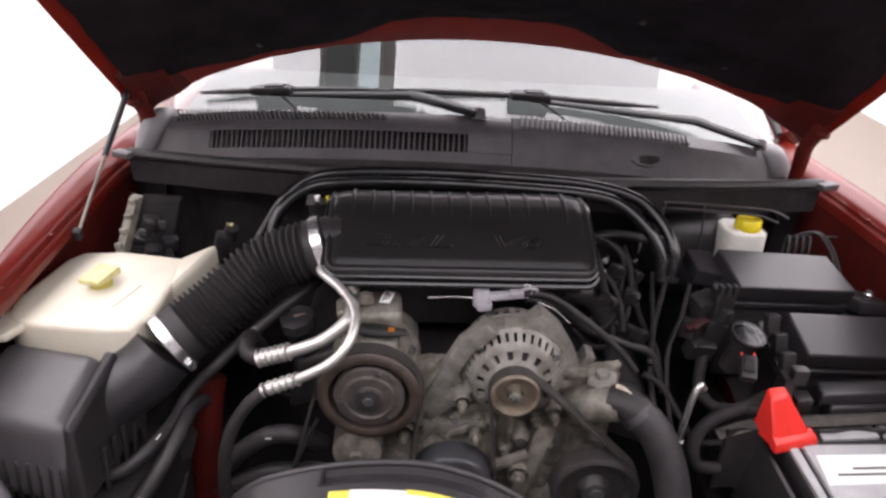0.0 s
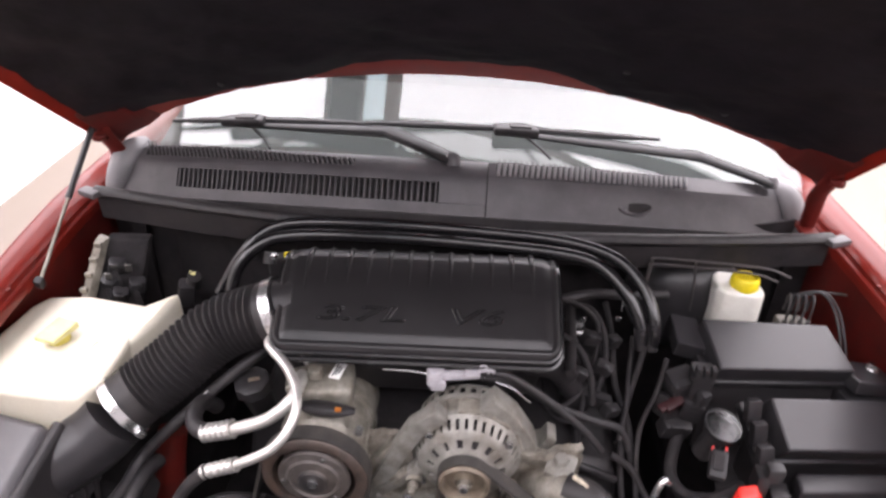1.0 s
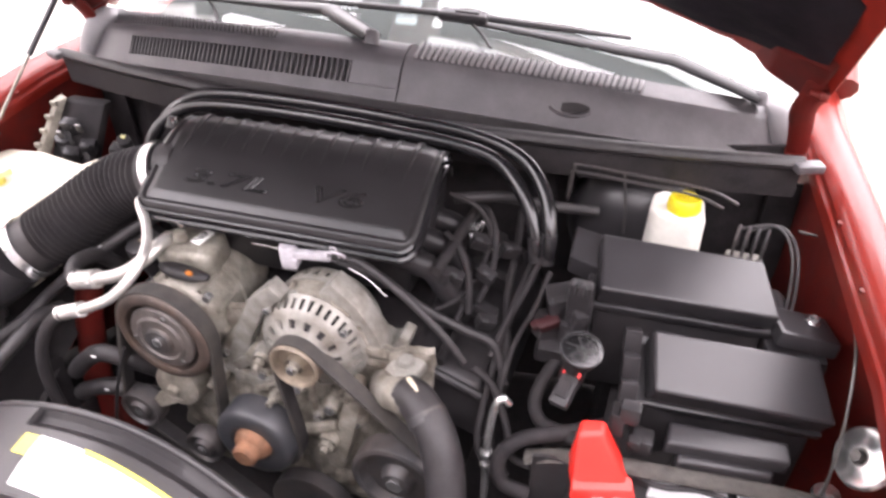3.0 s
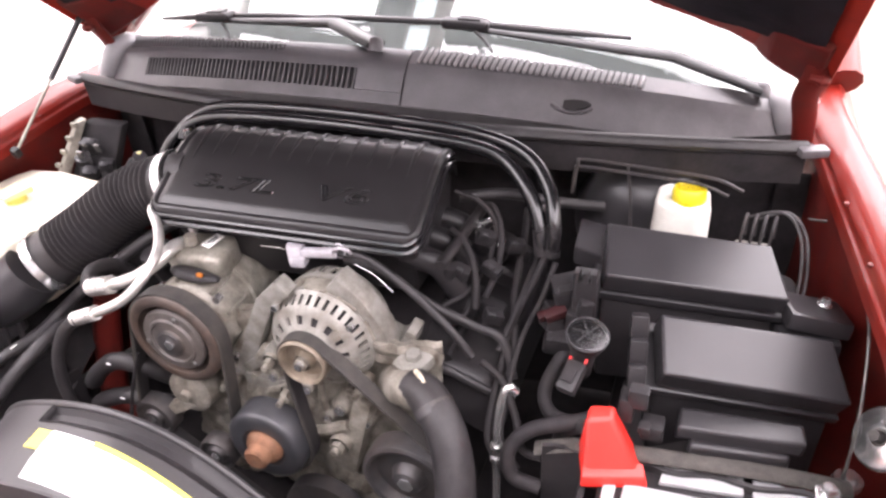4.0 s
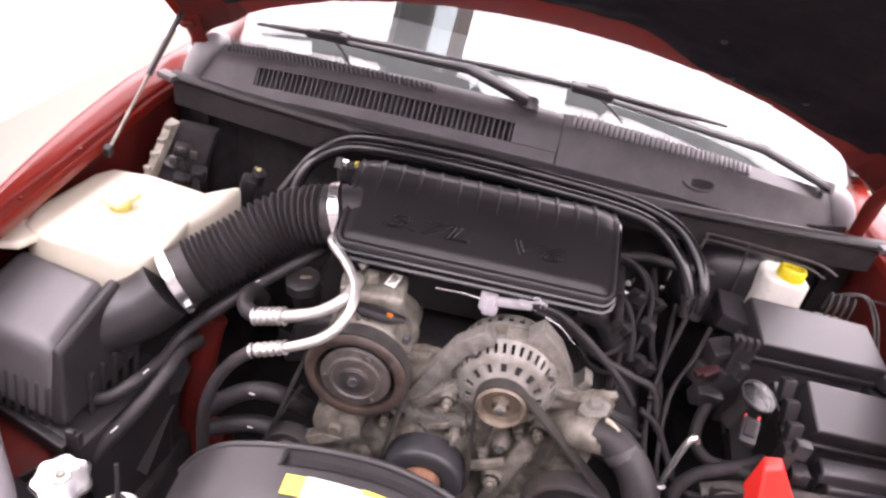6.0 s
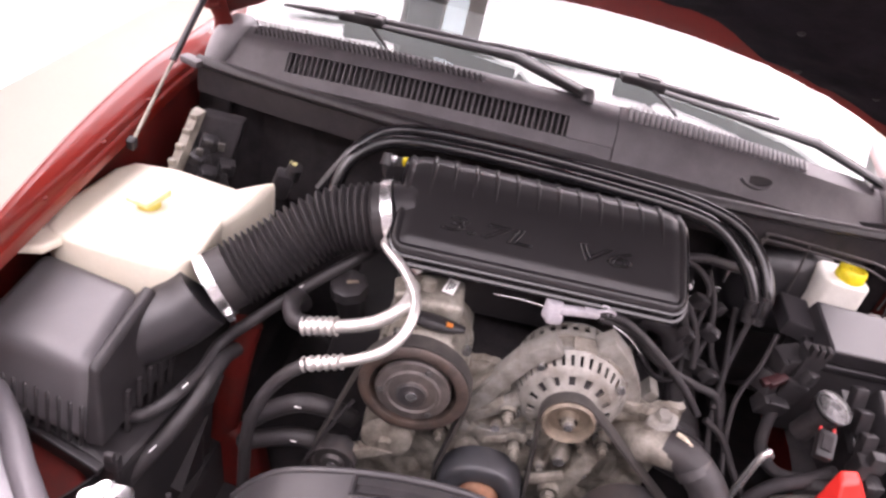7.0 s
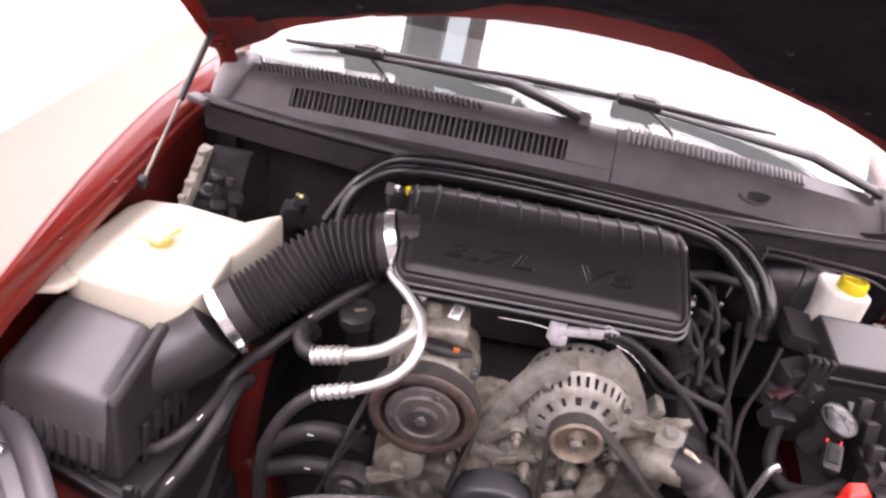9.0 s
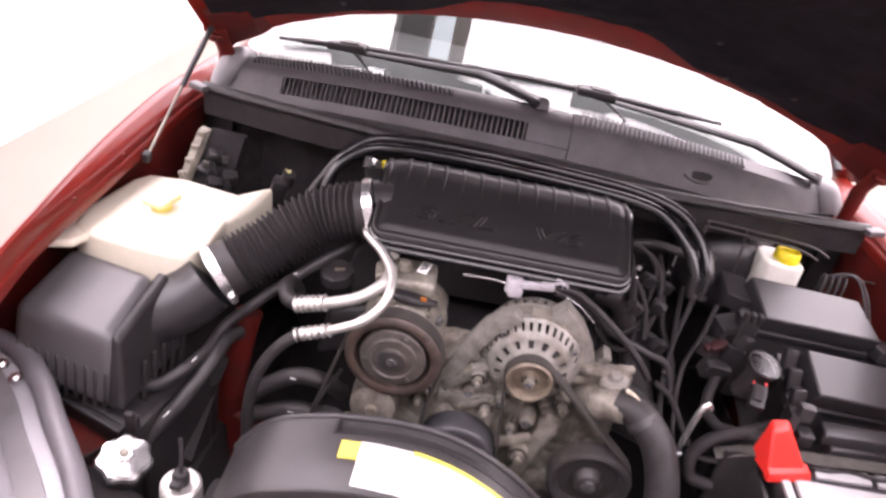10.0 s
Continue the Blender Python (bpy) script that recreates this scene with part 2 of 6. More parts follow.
def bevelled(bm, width, seg=2, angle=25):
    if width > 0:
        es = [e for e in bm.edges if len(e.link_faces) == 2 and e.calc_face_angle(0) > radians(angle)]
        bmesh.ops.bevel(bm, geom=es, offset=width, segments=seg, affect="EDGES", profile=0.6, clamp_overlap=True)
    return bm


def hexa(c, bevel=0.004, seg=2):
    """A block from its eight corners: four below, four above, both going round."""
    bm = bmesh.new()
    v = [bm.verts.new(p) for p in c]
    for f in ((3, 2, 1, 0), (4, 5, 6, 7), (0, 1, 5, 4), (1, 2, 6, 5), (2, 3, 7, 6), (3, 0, 4, 7)):
        bm.faces.new([v[i] for i in f])
    bmesh.ops.recalc_face_normals(bm, faces=bm.faces)
    return bevelled(bm, bevel, seg)


def box(c, s, bevel=0.004, turn=(0, 0, 0), seg=2):
    x, y, z = (a / 2 for a in s)
    bm = hexa([(-x, -y, -z), (x, -y, -z), (x, y, -z), (-x, y, -z), (-x, -y, z), (x, -y, z), (x, y, z), (-x, y, z)], bevel, seg)
    bm.transform(pose(*c, *turn))
    return bm


def top_block(corners, z0, z1, bevel=0.006, taper=0.0, seg=2):
    """A block whose outline seen from above is given, tapering in towards its top."""
    cx = sum(p[0] for p in corners) / len(corners)
    cy = sum(p[1] for p in corners) / len(corners)
    bm = bmesh.new()
    lo = [bm.verts.new((x, y, z0)) for x, y in corners]
    hi = [bm.verts.new((x + (cx - x) * taper, y + (cy - y) * taper, z1)) for x, y in corners]
    n = len(corners)
    bm.faces.new(hi)
    bm.faces.new(lo[::-1])
    for i in range(n):
        bm.faces.new((lo[i], lo[(i + 1) % n], hi[(i + 1) % n], hi[i]))
    bmesh.ops.recalc_face_normals(bm, faces=bm.faces)
    return bevelled(bm, bevel, seg)


def spline(pts, per=8):
    p = [Vector(q) for q in pts]
    if len(p) == 2:
        return [p[0].lerp(p[1], i / per) for i in range(per + 1)]
    ext = [2 * p[0] - p[1], *p, 2 * p[-1] - p[-2]]
    out = []
    for i in range(1, len(ext) - 2):
        a, b, c, d = ext[i - 1 : i + 3]
        for k in range(per):
            t = k / per
            out.append(0.5 * (2 * b + (c - a) * t + (2 * a - 5 * b + 4 * c - d) * t * t + (3 * b - a - 3 * c + d) * t ** 3))
    return out + [p[-1]]


def sweep(path, radius, seg=12, flat=1.0, caps=True):
    """A tube along sampled points; radius is a number or a function of the way along (0 to 1)."""
    bm = bmesh.new()
    n = len(path)
    up = None
    rings = []
    for i, p in enumerate(path):
        d = (path[min(i + 1, n - 1)] - path[max(i - 1, 0)]).normalized()
        if up is None:
            up = Vector((0, 0, 1)) if abs(d.z) < 0.9 else Vector((0, 1, 0))
        side = d.cross(up).normalized()
        up = side.cross(d).normalized()
        r = radius(i / (n - 1)) if callable(radius) else radius
        rings.append([bm.verts.new(p + r * (math.cos(a) * side + flat * math.sin(a) * up)) for a in (2 * math.pi * k / seg for k in range(seg))])
    for a, b in zip(rings, rings[1:]):
        for k in range(seg):
            bm.faces.new((a[k], a[(k + 1) % seg], b[(k + 1) % seg], b[k]))
    if caps:
        bm.faces.new(rings[0][::-1])
        bm.faces.new(rings[-1])
    return bm


def tube(pts, radius, seg=10, per=8, flat=1.0):
    return sweep(spline(pts, per), radius, seg, flat)


def lathe(profile, seg=36, wave=None):
    """Turns a profile of (radius, height) about z. wave(angle) scales the radius."""
    bm = bmesh.new()
    rings = []
    for r, h in profile:
        if r < 1e-6:
            rings.append([bm.verts.new((0, 0, h))])
        else:
            rings.append([bm.verts.new((r * (wave(2 * math.pi * k / seg) if wave else 1) * math.cos(2 * math.pi * k / seg),
                                        r * (wave(2 * math.pi * k / seg) if wave else 1) * math.sin(2 * math.pi * k / seg), h)) for k in range(seg)])
    for a, b in zip(rings, rings[1:]):
        for k in range(seg):
            q = (k + 1) % seg
            if len(a) == 1 and len(b) > 1:
                bm.faces.new((a[0], b[q], b[k]))
            elif len(b) == 1 and len(a) > 1:
                bm.faces.new((a[k], a[q], b[0]))
            elif len(a) > 1:
                bm.faces.new((a[k], a[q], b[q], b[k]))
    return bm


def moved(bm, m):
    bm.transform(m)
    return bm


def front(c, tip=0.0, turn=0.0):
    """A pose whose z axis looks out of the front of the engine."""
    return Matrix.Translation(c) @ pose(0, 0, 0, 90 + tip, 0, turn)


def along(a, b):
    """A pose at a whose z axis points to b."""
    return Matrix.Translation(a) @ (Vector(b) - Vector(a)).to_track_quat("Z", "Y").to_matrix().to_4x4()


def joined(*bms):
    out = bmesh.new()
    for b in bms:
        me = bpy.data.meshes.new("joint")
        b.to_mesh(me)
        b.free()
        out.from_mesh(me)
        bpy.data.meshes.remove(me)
    return out


def grid(nu, nv, f):
    """A sheet of nu by nv faces, from a function of u and v in 0..1."""
    bm = bmesh.new()
    vs = [[bm.verts.new(f(i / nu, j / nv)) for j in range(nv + 1)] for i in range(nu + 1)]
    for i in range(nu):
        for j in range(nv):
            bm.faces.new((vs[i][j], vs[i + 1][j], vs[i + 1][j + 1], vs[i][j + 1]))
    return bm


def thick(bm, depth):
    bmesh.ops.recalc_face_normals(bm, faces=bm.faces)
    bmesh.ops.solidify(bm, geom=bm.faces[:], thickness=depth)
    return bm


def strap(pts, y0, y1, bevel=0.003):
    """A flat cast bar between two depths along (x, z, half width) points."""
    rim = [[], []]
    for i, (x, z, w) in enumerate(pts):
        a, b = pts[max(0, i - 1)], pts[min(len(pts) - 1, i + 1)]
        n = Vector((a[1] - b[1], b[0] - a[0])).normalized() * w
        rim[0].append((x + n.x, z + n.y))
        rim[1].append((x - n.x, z - n.y))
    ring = rim[0] + rim[1][::-1]
    bm = bmesh.new()
    f = [bm.verts.new((x, y0, z)) for x, z in ring]
    r = [bm.verts.new((x, y1, z)) for x, z in ring]
    m, k = len(ring), len(pts)
    for i in range(k - 1):
        for v in (f, r):
            bm.faces.new((v[i], v[i + 1], v[m - 2 - i], v[m - 1 - i]))
    for i in range(m):
        bm.faces.new((f[i], f[(i + 1) % m], r[(i + 1) % m], r[i]))
    bmesh.ops.recalc_face_normals(bm, faces=bm.faces)
    return bevelled(bm, bevel)


def hexnut(r, h):
    return bevelled(lathe([(0, 0), (r, 0), (r, h), (0, h)], 6), r * 0.1, 1)


def text_mesh(body, size, depth):
    cu = bpy.data.curves.new("lettering", "FONT")
    cu.body, cu.size, cu.bevel_depth, cu.bevel_resolution = body, size, depth, 1
    cu.shear, cu.fill_mode = 0.25, "NONE"
    ob = bpy.data.objects.new("lettering", cu)
    scene.collection.objects.link(ob)
    bpy.context.view_layer.update()
    me = bpy.data.meshes.new_from_object(ob.evaluated_get(bpy.context.evaluated_depsgraph_get()))
    bpy.data.objects.remove(ob)
    bm = bmesh.new()
    bm.from_mesh(me)
    bpy.data.meshes.remove(me)
    return bm


# ---- room ----
X0, X1, Y0, Y1, H = -2.36, 3.6, -3.6, 7.5, 3.1


def slab(name, a, b, mat, label):
    c = [(p + q) / 2 for p, q in zip(a, b)]
    ob = part(name, box(c, [q - p for p, q in zip(a, b)], 0), mat)
    tagged(ob, label, name.split("_")[0], kind="structure")
    return ob


slab("floor", (X0 - 0.2, Y0 - 0.2, -0.15), (X1 + 0.2, Y1 + 0.2, 0), FLOOR, "pale beige sealed workshop floor")
slab("wall_west", (X0 - 0.2, Y0, 0), (X0, Y1, H), WALL, "plain white painted workshop wall")
slab("wall_east", (X1, Y0, 0), (X1 + 0.2, Y1, H), WALL, "plain white painted workshop wall")
slab("wall_north", (X0 - 0.2, Y1, 0), (X1 + 0.2, Y1 + 0.2, H), WALL, "plain white painted workshop wall behind the car")
# closing wall out of view; its grey limits the fill light on the bay
slab("wall_south", (X0 - 0.2, Y0 - 0.2, 0), (X1 + 0.2, Y0, H), GREYWALL, "unseen wall facing the car, greyed to cut bounce light")
slab("ceiling", (X0 - 0.2, Y0 - 0.2, H), (X1 + 0.2, Y1 + 0.2, H + 0.15), CEIL, "white workshop ceiling with long light panels")
beam = tagged(part("ceiling_beam", box((-0.78, 2.0, H - 0.06), (0.21, 10.8, 0.115), 0.01), BEAM), "dark painted beam along the white ceiling", "beam", kind="structure")


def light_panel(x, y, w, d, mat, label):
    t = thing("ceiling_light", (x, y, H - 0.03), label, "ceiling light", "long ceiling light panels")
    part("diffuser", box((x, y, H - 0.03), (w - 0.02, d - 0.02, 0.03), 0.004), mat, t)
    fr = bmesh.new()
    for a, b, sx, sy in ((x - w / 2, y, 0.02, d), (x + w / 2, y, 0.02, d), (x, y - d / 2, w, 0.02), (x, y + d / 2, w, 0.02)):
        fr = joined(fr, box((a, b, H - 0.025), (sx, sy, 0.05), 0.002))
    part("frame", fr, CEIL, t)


# two rows of bright panels; a dim row is added to grey the windscreen reflection
for y0, y1 in ((-1.8, 1.38), (1.68, 7.3)):
    py, pd = (y0 + y1) / 2, y1 - y0
    light_panel(-1.62, py, 1.36, pd, PANEL, "large lit white ceiling light panel")
    light_panel(-0.57, py, 0.17, pd, COOLPANEL, "narrow cool white ceiling light beside the beam")
    light_panel(1.56, py, 3.9, pd, FRONTPANEL if y0 < 0 else PANEL, "very large lit white ceiling light panel over the car")
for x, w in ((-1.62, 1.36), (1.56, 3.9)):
    light_panel(x, 1.53, w, 0.26, REFLECTION_FILL, "dim glowing panel added between bright ones to grey the windscreen reflection")

# ---- car body round the bay ----
body = thing("car_body", (0, 1.0, 0.3), "dark red car front with open engine bay and windscreen", "car")


def fender_top(y, side=-1):
    """Height and outward place of the fender's shoulder along the car."""
    x = 0.80
    if y < 0.62:
        x -= 0.55 * (0.62 - y) ** 2 + 0.05 * (0.62 - y)
    z = 1.075 - 0.10 * max(0, 1.15 - y) - 0.06 * max(0, 0.6 - y)
    if side > 0:
        x -= 0.10 * max(-0.35, min(0.25, y - 1.1))
        z += 0.015 + 0.10 * max(0, min(1.15, 1.15 - y)) * 0.8
    return x, z


def fender(side):
    prof = [(-0.050, -0.054), (-0.0490, -0.040), (-0.0475, -0.035), (-0.0440, -0.0320), (-0.0425, -0.029), (-0.040, -0.012), (-0.037, -0.003), (-0.032, 0.0),
            (-0.024, -0.006), (-0.010, -0.028), (0.03, -0.10), (0.05, -0.2), (0.06, -0.34), (0.05, -0.5)]

    def f(u, v):
        y = 0.18 + u * 1.92
        x, z = fender_top(y, side)
        k = v * (len(prof) - 1)
        i = min(int(k), len(prof) - 2)
        a, b = prof[i], prof[i + 1]
        # the shoulder bows outwards behind the wheel
        bow = 0.036 * math.sin(math.pi / 2 * min(1, max(0, (y - 0.62) / 0.46))) * min(1, max(0, k - 4.5) / 2)
        dx = a[0] + (b[0] - a[0]) * (k - i) + bow
        return (side * (x + dx), y, z + a[1] + (b[1] - a[1]) * (k - i))

    ob = part("fender", thick(grid(40, 39, f), 0.002), RED, body, "glossy dark red fender", 24)
    # ledge bolts and spot-weld tabs on the inner flange
    for y in (0.74, 0.90, 1.05):
        x, z = fender_top(y, side)
        part("fender_bolt", moved(hexnut(0.0045, 0.004), Matrix.Translation((side * (x - 0.0415), y, z - 0.024))), RED_IN, ob)
    return ob


fenders = [fender(s) for s in (-1, 1)]


def inner_panel(side):
    def f(u, v):
        y = 0.30 + u * 1.12
        x, z = fender_top(y, side)
        deep = 1 - min(1, max(0, (y - 0.84) / 0.20))
        inn = 0.042 - (0.005 + 0.085 * deep) * min(1, 9 * v) + 0.20 * max(0, v - 0.45) ** 1.2
        return (side * (x - inn), y, z - 0.050 - v * 0.54 + 0.006 * math.sin(y * 17) * v)

    return part("inner_panel", thick(grid(24, 14, f), 0.003), RED_IN, body, "dusty dark red inner fender panel")


for s in (-1, 1):
    inner_panel(s)

# firewall, rails and lower bay
part("firewall", thick(grid(20, 10, lambda u, v: (-0.70 + 1.40 * u, 1.20 + 0.1 * (u - 0.5) ** 2 * 4 * 0.9 - 0.03 * v + 0.012 * math.sin(u * 19), 1.06 - v * 0.6)), 0.004), DARK, body, "grimy black firewall")
# side panels added to block light coming in behind the inner fenders
for s in (-1, 1):
    part("firewall_wing", box((s * 0.765, 1.27, 0.72), (0.15, 0.012, 0.56), 0.003, (0, 0, s * 4)), DARK, body, "grimy black panel added to close the firewall corner")
part("bay_floor", box((0, 0.72, 0.44), (1.72, 1.16, 0.03), 0.005), DARK, body, "grimy dark underside of the engine bay")
part("frame_rail", hexa([(-0.58, 0.35, 0.40), (-0.47, 0.35, 0.40), (-0.46, 1.2, 0.40), (-0.60, 1.2, 0.40),
                         (-0.56, 0.35, 0.53), (-0.50, 0.35, 0.53), (-0.49, 1.2, 0.56), (-0.58, 1.2, 0.56)], 0.012), DARK, body, "grimy black frame rail")
part("frame_rail", hexa([(0.46, 0.35, 0.40), (0.58, 0.35, 0.40), (0.62, 1.2, 0.40), (0.46, 1.2, 0.40),
                         (0.47, 0.35, 0.55), (0.56, 0.35, 0.55), (0.60, 1.2, 0.60), (0.47, 1.2, 0.60)], 0.012), DARK, body, "grimy black frame rail")
part("strut_bracket", tube([(-0.508, 0.775, 0.44), (-0.502, 0.790, 0.55), (-0.494, 0.806, 0.66), (-0.486, 0.822, 0.74), (-0.478, 0.835, 0.785)], lambda k: 0.033 - 0.006 * k, 16, 6, 0.8), RED_IN, body, "rounded red painted inner bracket")
part("rail_plate", hexa([(-0.505, 0.745, 0.45), (-0.400, 0.735, 0.45), (-0.400, 0.80, 0.45), (-0.505, 0.80, 0.45), (-0.500, 0.775, 0.575), (-0.425, 0.765, 0.545), (-0.425, 0.81, 0.545), (-0.500, 0.81, 0.575)], 0.012, 3), RED_IN, body, "dusty red rail end")
part("splash_shield", thick(grid(8, 6, lambda u, v: (-0.625 + 0.115 * u + 0.01 * v, 0.475 + 0.26 * u, 0.40 + 0.31 * v - 0.03 * u)), 0.004), BLACK, body, "black plastic splash shield")
part("wheel_house", grid(16, 10, lambda u, v: (0.50 + 0.22 * v, 0.62 + u * 0.58, 0.62 + 0.16 * math.sin(u * math.pi) * (1 - 0.2 * v) + 0.10 * v)), DARK, body, "dark plastic wheel house liner")
part("wheel_house", grid(16, 10, lambda u, v: (-0.50 - 0.22 * v, 0.62 + u * 0.58, 0.58 + 0.14 * math.sin(u * math.pi) * (1 - 0.2 * v) + 0.10 * v)), DARK, body, "dark plastic wheel house liner")
# front panel below the opening
part("front_panel", thick(grid(24, 6, lambda u, v: (-0.70 + 1.4 * u, 0.20 + 0.20 * (2 * u - 1) ** 2, 0.72 - v * 0.38)), 0.01), RED, body, "dark red front panel under the bay")
part("crossmember", tube([(-0.62, 0.44, 0.70), (-0.35, 0.37, 0.695), (0, 0.35, 0.69), (0.35, 0.37, 0.695), (0.62, 0.44, 0.70)], 0.035, 10, 6, 0.7), DARK, body, "grimy black radiator crossmember")
part("corner_panel", hexa([(-0.63, 0.39, 0.58), (-0.505, 0.455, 0.58), (-0.628, 0.555, 0.58), (-0.78, 0.63, 0.58),
                           (-0.63, 0.39, 0.690), (-0.500, 0.462, 0.672), (-0.626, 0.558, 0.682), (-0.775, 0.635, 0.700)], 0.012, 3), RED_IN, body, "dark red front corner panel")
part("corner_panel", hexa([(0.52, 0.40, 0.56), (0.74, 0.60, 0.56), (0.70, 0.64, 0.56), (0.46, 0.45, 0.56),
                           (0.49, 0.40, 0.72), (0.70, 0.60, 0.72), (0.66, 0.62, 0.72), (0.46, 0.44, 0.72)], 0.012), DARK, body, "grimy black front corner panel")


# windscreen, pillars and dashboard
def glass_at(x, v):
    return (x, 1.222 + 0.0615 * x + 0.331 * x * x + 0.88 * v, 1.160 + 0.484 * v - 0.03 * x - 0.06 * x * x - 0.020 * v * (1 - v))


wind = part("windscreen", thick(grid(40, 22, lambda u, v: glass_at((2 * u - 1) * (0.75 - 0.10 * v), 1.1 * v - 0.1)), 0.005), GLASS, body, "clean laminated windscreen reflecting bright lights", 60)
for s in (-1, 1):
    part("pillar", sweep([Vector(glass_at(s * (0.785 - 0.10 * v), v)) + Vector((0, 0.0, -0.005)) for v in [k / 12 for k in range(13)]], 0.034, 10), RED, body, "dark red windscreen pillar")
    part("glass_trim", sweep([Vector(glass_at(s * (0.742 - 0.10 * v), v)) + Vector((0, 0, 0.006)) for v in [k / 12 for k in range(13)]], 0.009, 8, 0.6), RUBBER, body, "black rubber windscreen trim")
part("dashboard", thick(grid(20, 12, lambda u, v: (-0.70 + 1.4 * u, 1.28 + 0.24 * (1.4 * (u - 0.5)) ** 2 + 0.5 * v, 1.10 + 0.05 * math.sin(v * 2.6) - 0.05 * (1.4 * (u - 0.5)) ** 2)), 0.02), DASH, body, "dark grey dashboard behind the windscreen")
# added dark panel that keeps the bright room from showing through the windscreen
part("cabin_backdrop", thick(grid(12, 8, lambda u, v: (-0.70 + 1.4 * u, 2.34 + 0.10 * v, 0.45 + 1.17 * v)), 0.02), DASH, body, "unseen dark grey panel added to close off the cabin")
part("roof", thick(grid(20, 12, lambda u, v: (-0.66 + 1.32 * u, 2.10 + 0.2 * (1.32 * (u - 0.5)) ** 2 + 0.45 * v, 1.645 - 0.08 * (2 * u - 1) ** 2 + 0.03 * math.sin(v * math.pi / 2))), 0.02), RED, body, "dark red roof")

# ---- cowl panel and its louvres ----
COWL_PROFILE = [(1.078, 1.095), (1.084, 1.132), (1.098, 1.149), (1.121, 1.179), (1.132, 1.191), (1.165, 1.204), (1.195, 1.190), (1.232, 1.160)]


def cowl_at(x, k, off=0.0):
    """A place on the cowl's surface: k counts along its profile, off lifts it outwards."""
    i = min(int(k), len(COWL_PROFILE) - 2)
    a, b = COWL_PROFILE[i], COWL_PROFILE[i + 1]
    y, z = a[0] + (b[0] - a[0]) * (k - i), a[1] + (b[1] - a[1]) * (k - i)
    d = Vector((0, -(b[1] - a[1]), b[0] - a[0])).normalized()
    return Vector((x, y + 0.0615 * x + 0.331 * x * x, z - 0.03 * x - 0.185 * x * x)) + off * d


def cowl_strip(x0, x1, k0, k1, nx=24, per=3):
    nk = max(1, int((k1 - k0) * per))
    return grid(nx, nk, lambda u, v: cowl_at(x0 + (x1 - x0) * u, k0 + (k1 - k0) * v))


cowl = thing("cowl_panel", (0, 1.15, 1.05), "weathered grey plastic cowl panel with louvred air inlets", "cowl panel")
GX0, GX1 = -0.552, -0.024
lp = joined(thick(cowl_strip(-0.70, 0.062, 1, 2, 30), 0.003), thick(cowl_strip(-0.70, GX0, 2, 3.02, 6), 0.003), thick(cowl_strip(GX1, 0.062, 2, 3.02, 4), 0.003), thick(cowl_strip(-0.70, 0.062, 3.02, 7, 30), 0.003))
left_panel = part("side_panel", lp, COWL, cowl, "grey plastic cowl half with open slats", 24)
right_panel = part("side_panel", thick(cowl_strip(0.0645, 0.70, 1, 7, 30), 0.003), COWL, cowl, "grey plastic cowl half with raised ribs", 24)
part("front_lip", thick(cowl_strip(-0.70, 0.70, 0, 0.99, 48), 0.003), RUBBER, cowl, "black rubber front lip", 24)
# dark strip added behind the seam so no light leaks through
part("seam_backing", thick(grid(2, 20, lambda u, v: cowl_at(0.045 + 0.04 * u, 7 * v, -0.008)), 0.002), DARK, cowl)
# near-black sheet in place of the shaded depth behind the slats
part("inlet_shade_sheet", thick(grid(24, 4, lambda u, v: cowl_at(GX0 - 0.025 + (GX1 - GX0 + 0.05) * u, 1.5 + 2.2 * v, -0.020)), 0.003), DARK, cowl, "dark sheet standing for the shade behind the slats")
slat = mesh_of("slat", box((0, 0, 0), (0.0034, 0.010, 0.042), 0.0008, seg=1), COWL)
for k in range(48):
    x = GX0 + (GX1 - GX0) * (k + 0.5) / 48
    c = cowl_at(x, 2.5, -0.005)
    d = cowl_at(x, 3.0) - cowl_at(x, 2.0)
    piece("slat", slat, left_panel, Matrix.Translation(c) @ pose(0, 0, 0, -math.degrees(math.atan2(d.y, d.z))))
# slanted louvre on the top of one half
slot_me = mesh_of("louvre", box((0, 0, 0), (0.0036, 0.046, 0.006), 0.0010, seg=1), COWL)
# no slots are cut: a dark strip on the panel paints their shade
back = grid(30, 3, lambda u, v: cowl_at(-0.64 + 0.455 * u, 4.25 + (0.95 - 0.55 * u) * v, 0.0015))
part("louvre_shade_strip", back, DARK, left_panel, "dark strip painted as shade between the louvres")
for k in range(46):
    u = (k + 0.5) / 46
    x = -0.64 + 0.455 * u
    c = (cowl_at(x, 4.25 + 0.48 - 0.28 * u, 0.003))
    ob = piece("louvre", slot_me, left_panel, Matrix.Translation(c) @ pose(0, 0, 0, 21, 0, 28) @ Matrix.Diagonal((1, 0.95 - 0.55 * u, 1, 1)))
rib_me = mesh_of("rib", box((0, 0, 0), (0.0062, 0.040, 0.007), 0.002, seg=1), RIBGREY)
# black strip over the grey panel, painting the shade in the rib gaps
part("rib_gap_shade", grid(30, 3, lambda u, v: cowl_at(0.078 + 0.375 * u, 4.15 + 0.95 * v - 0.25 * u * v, 0.0012)), BLACK, right_panel, "black strip painted as shade between the ribs")
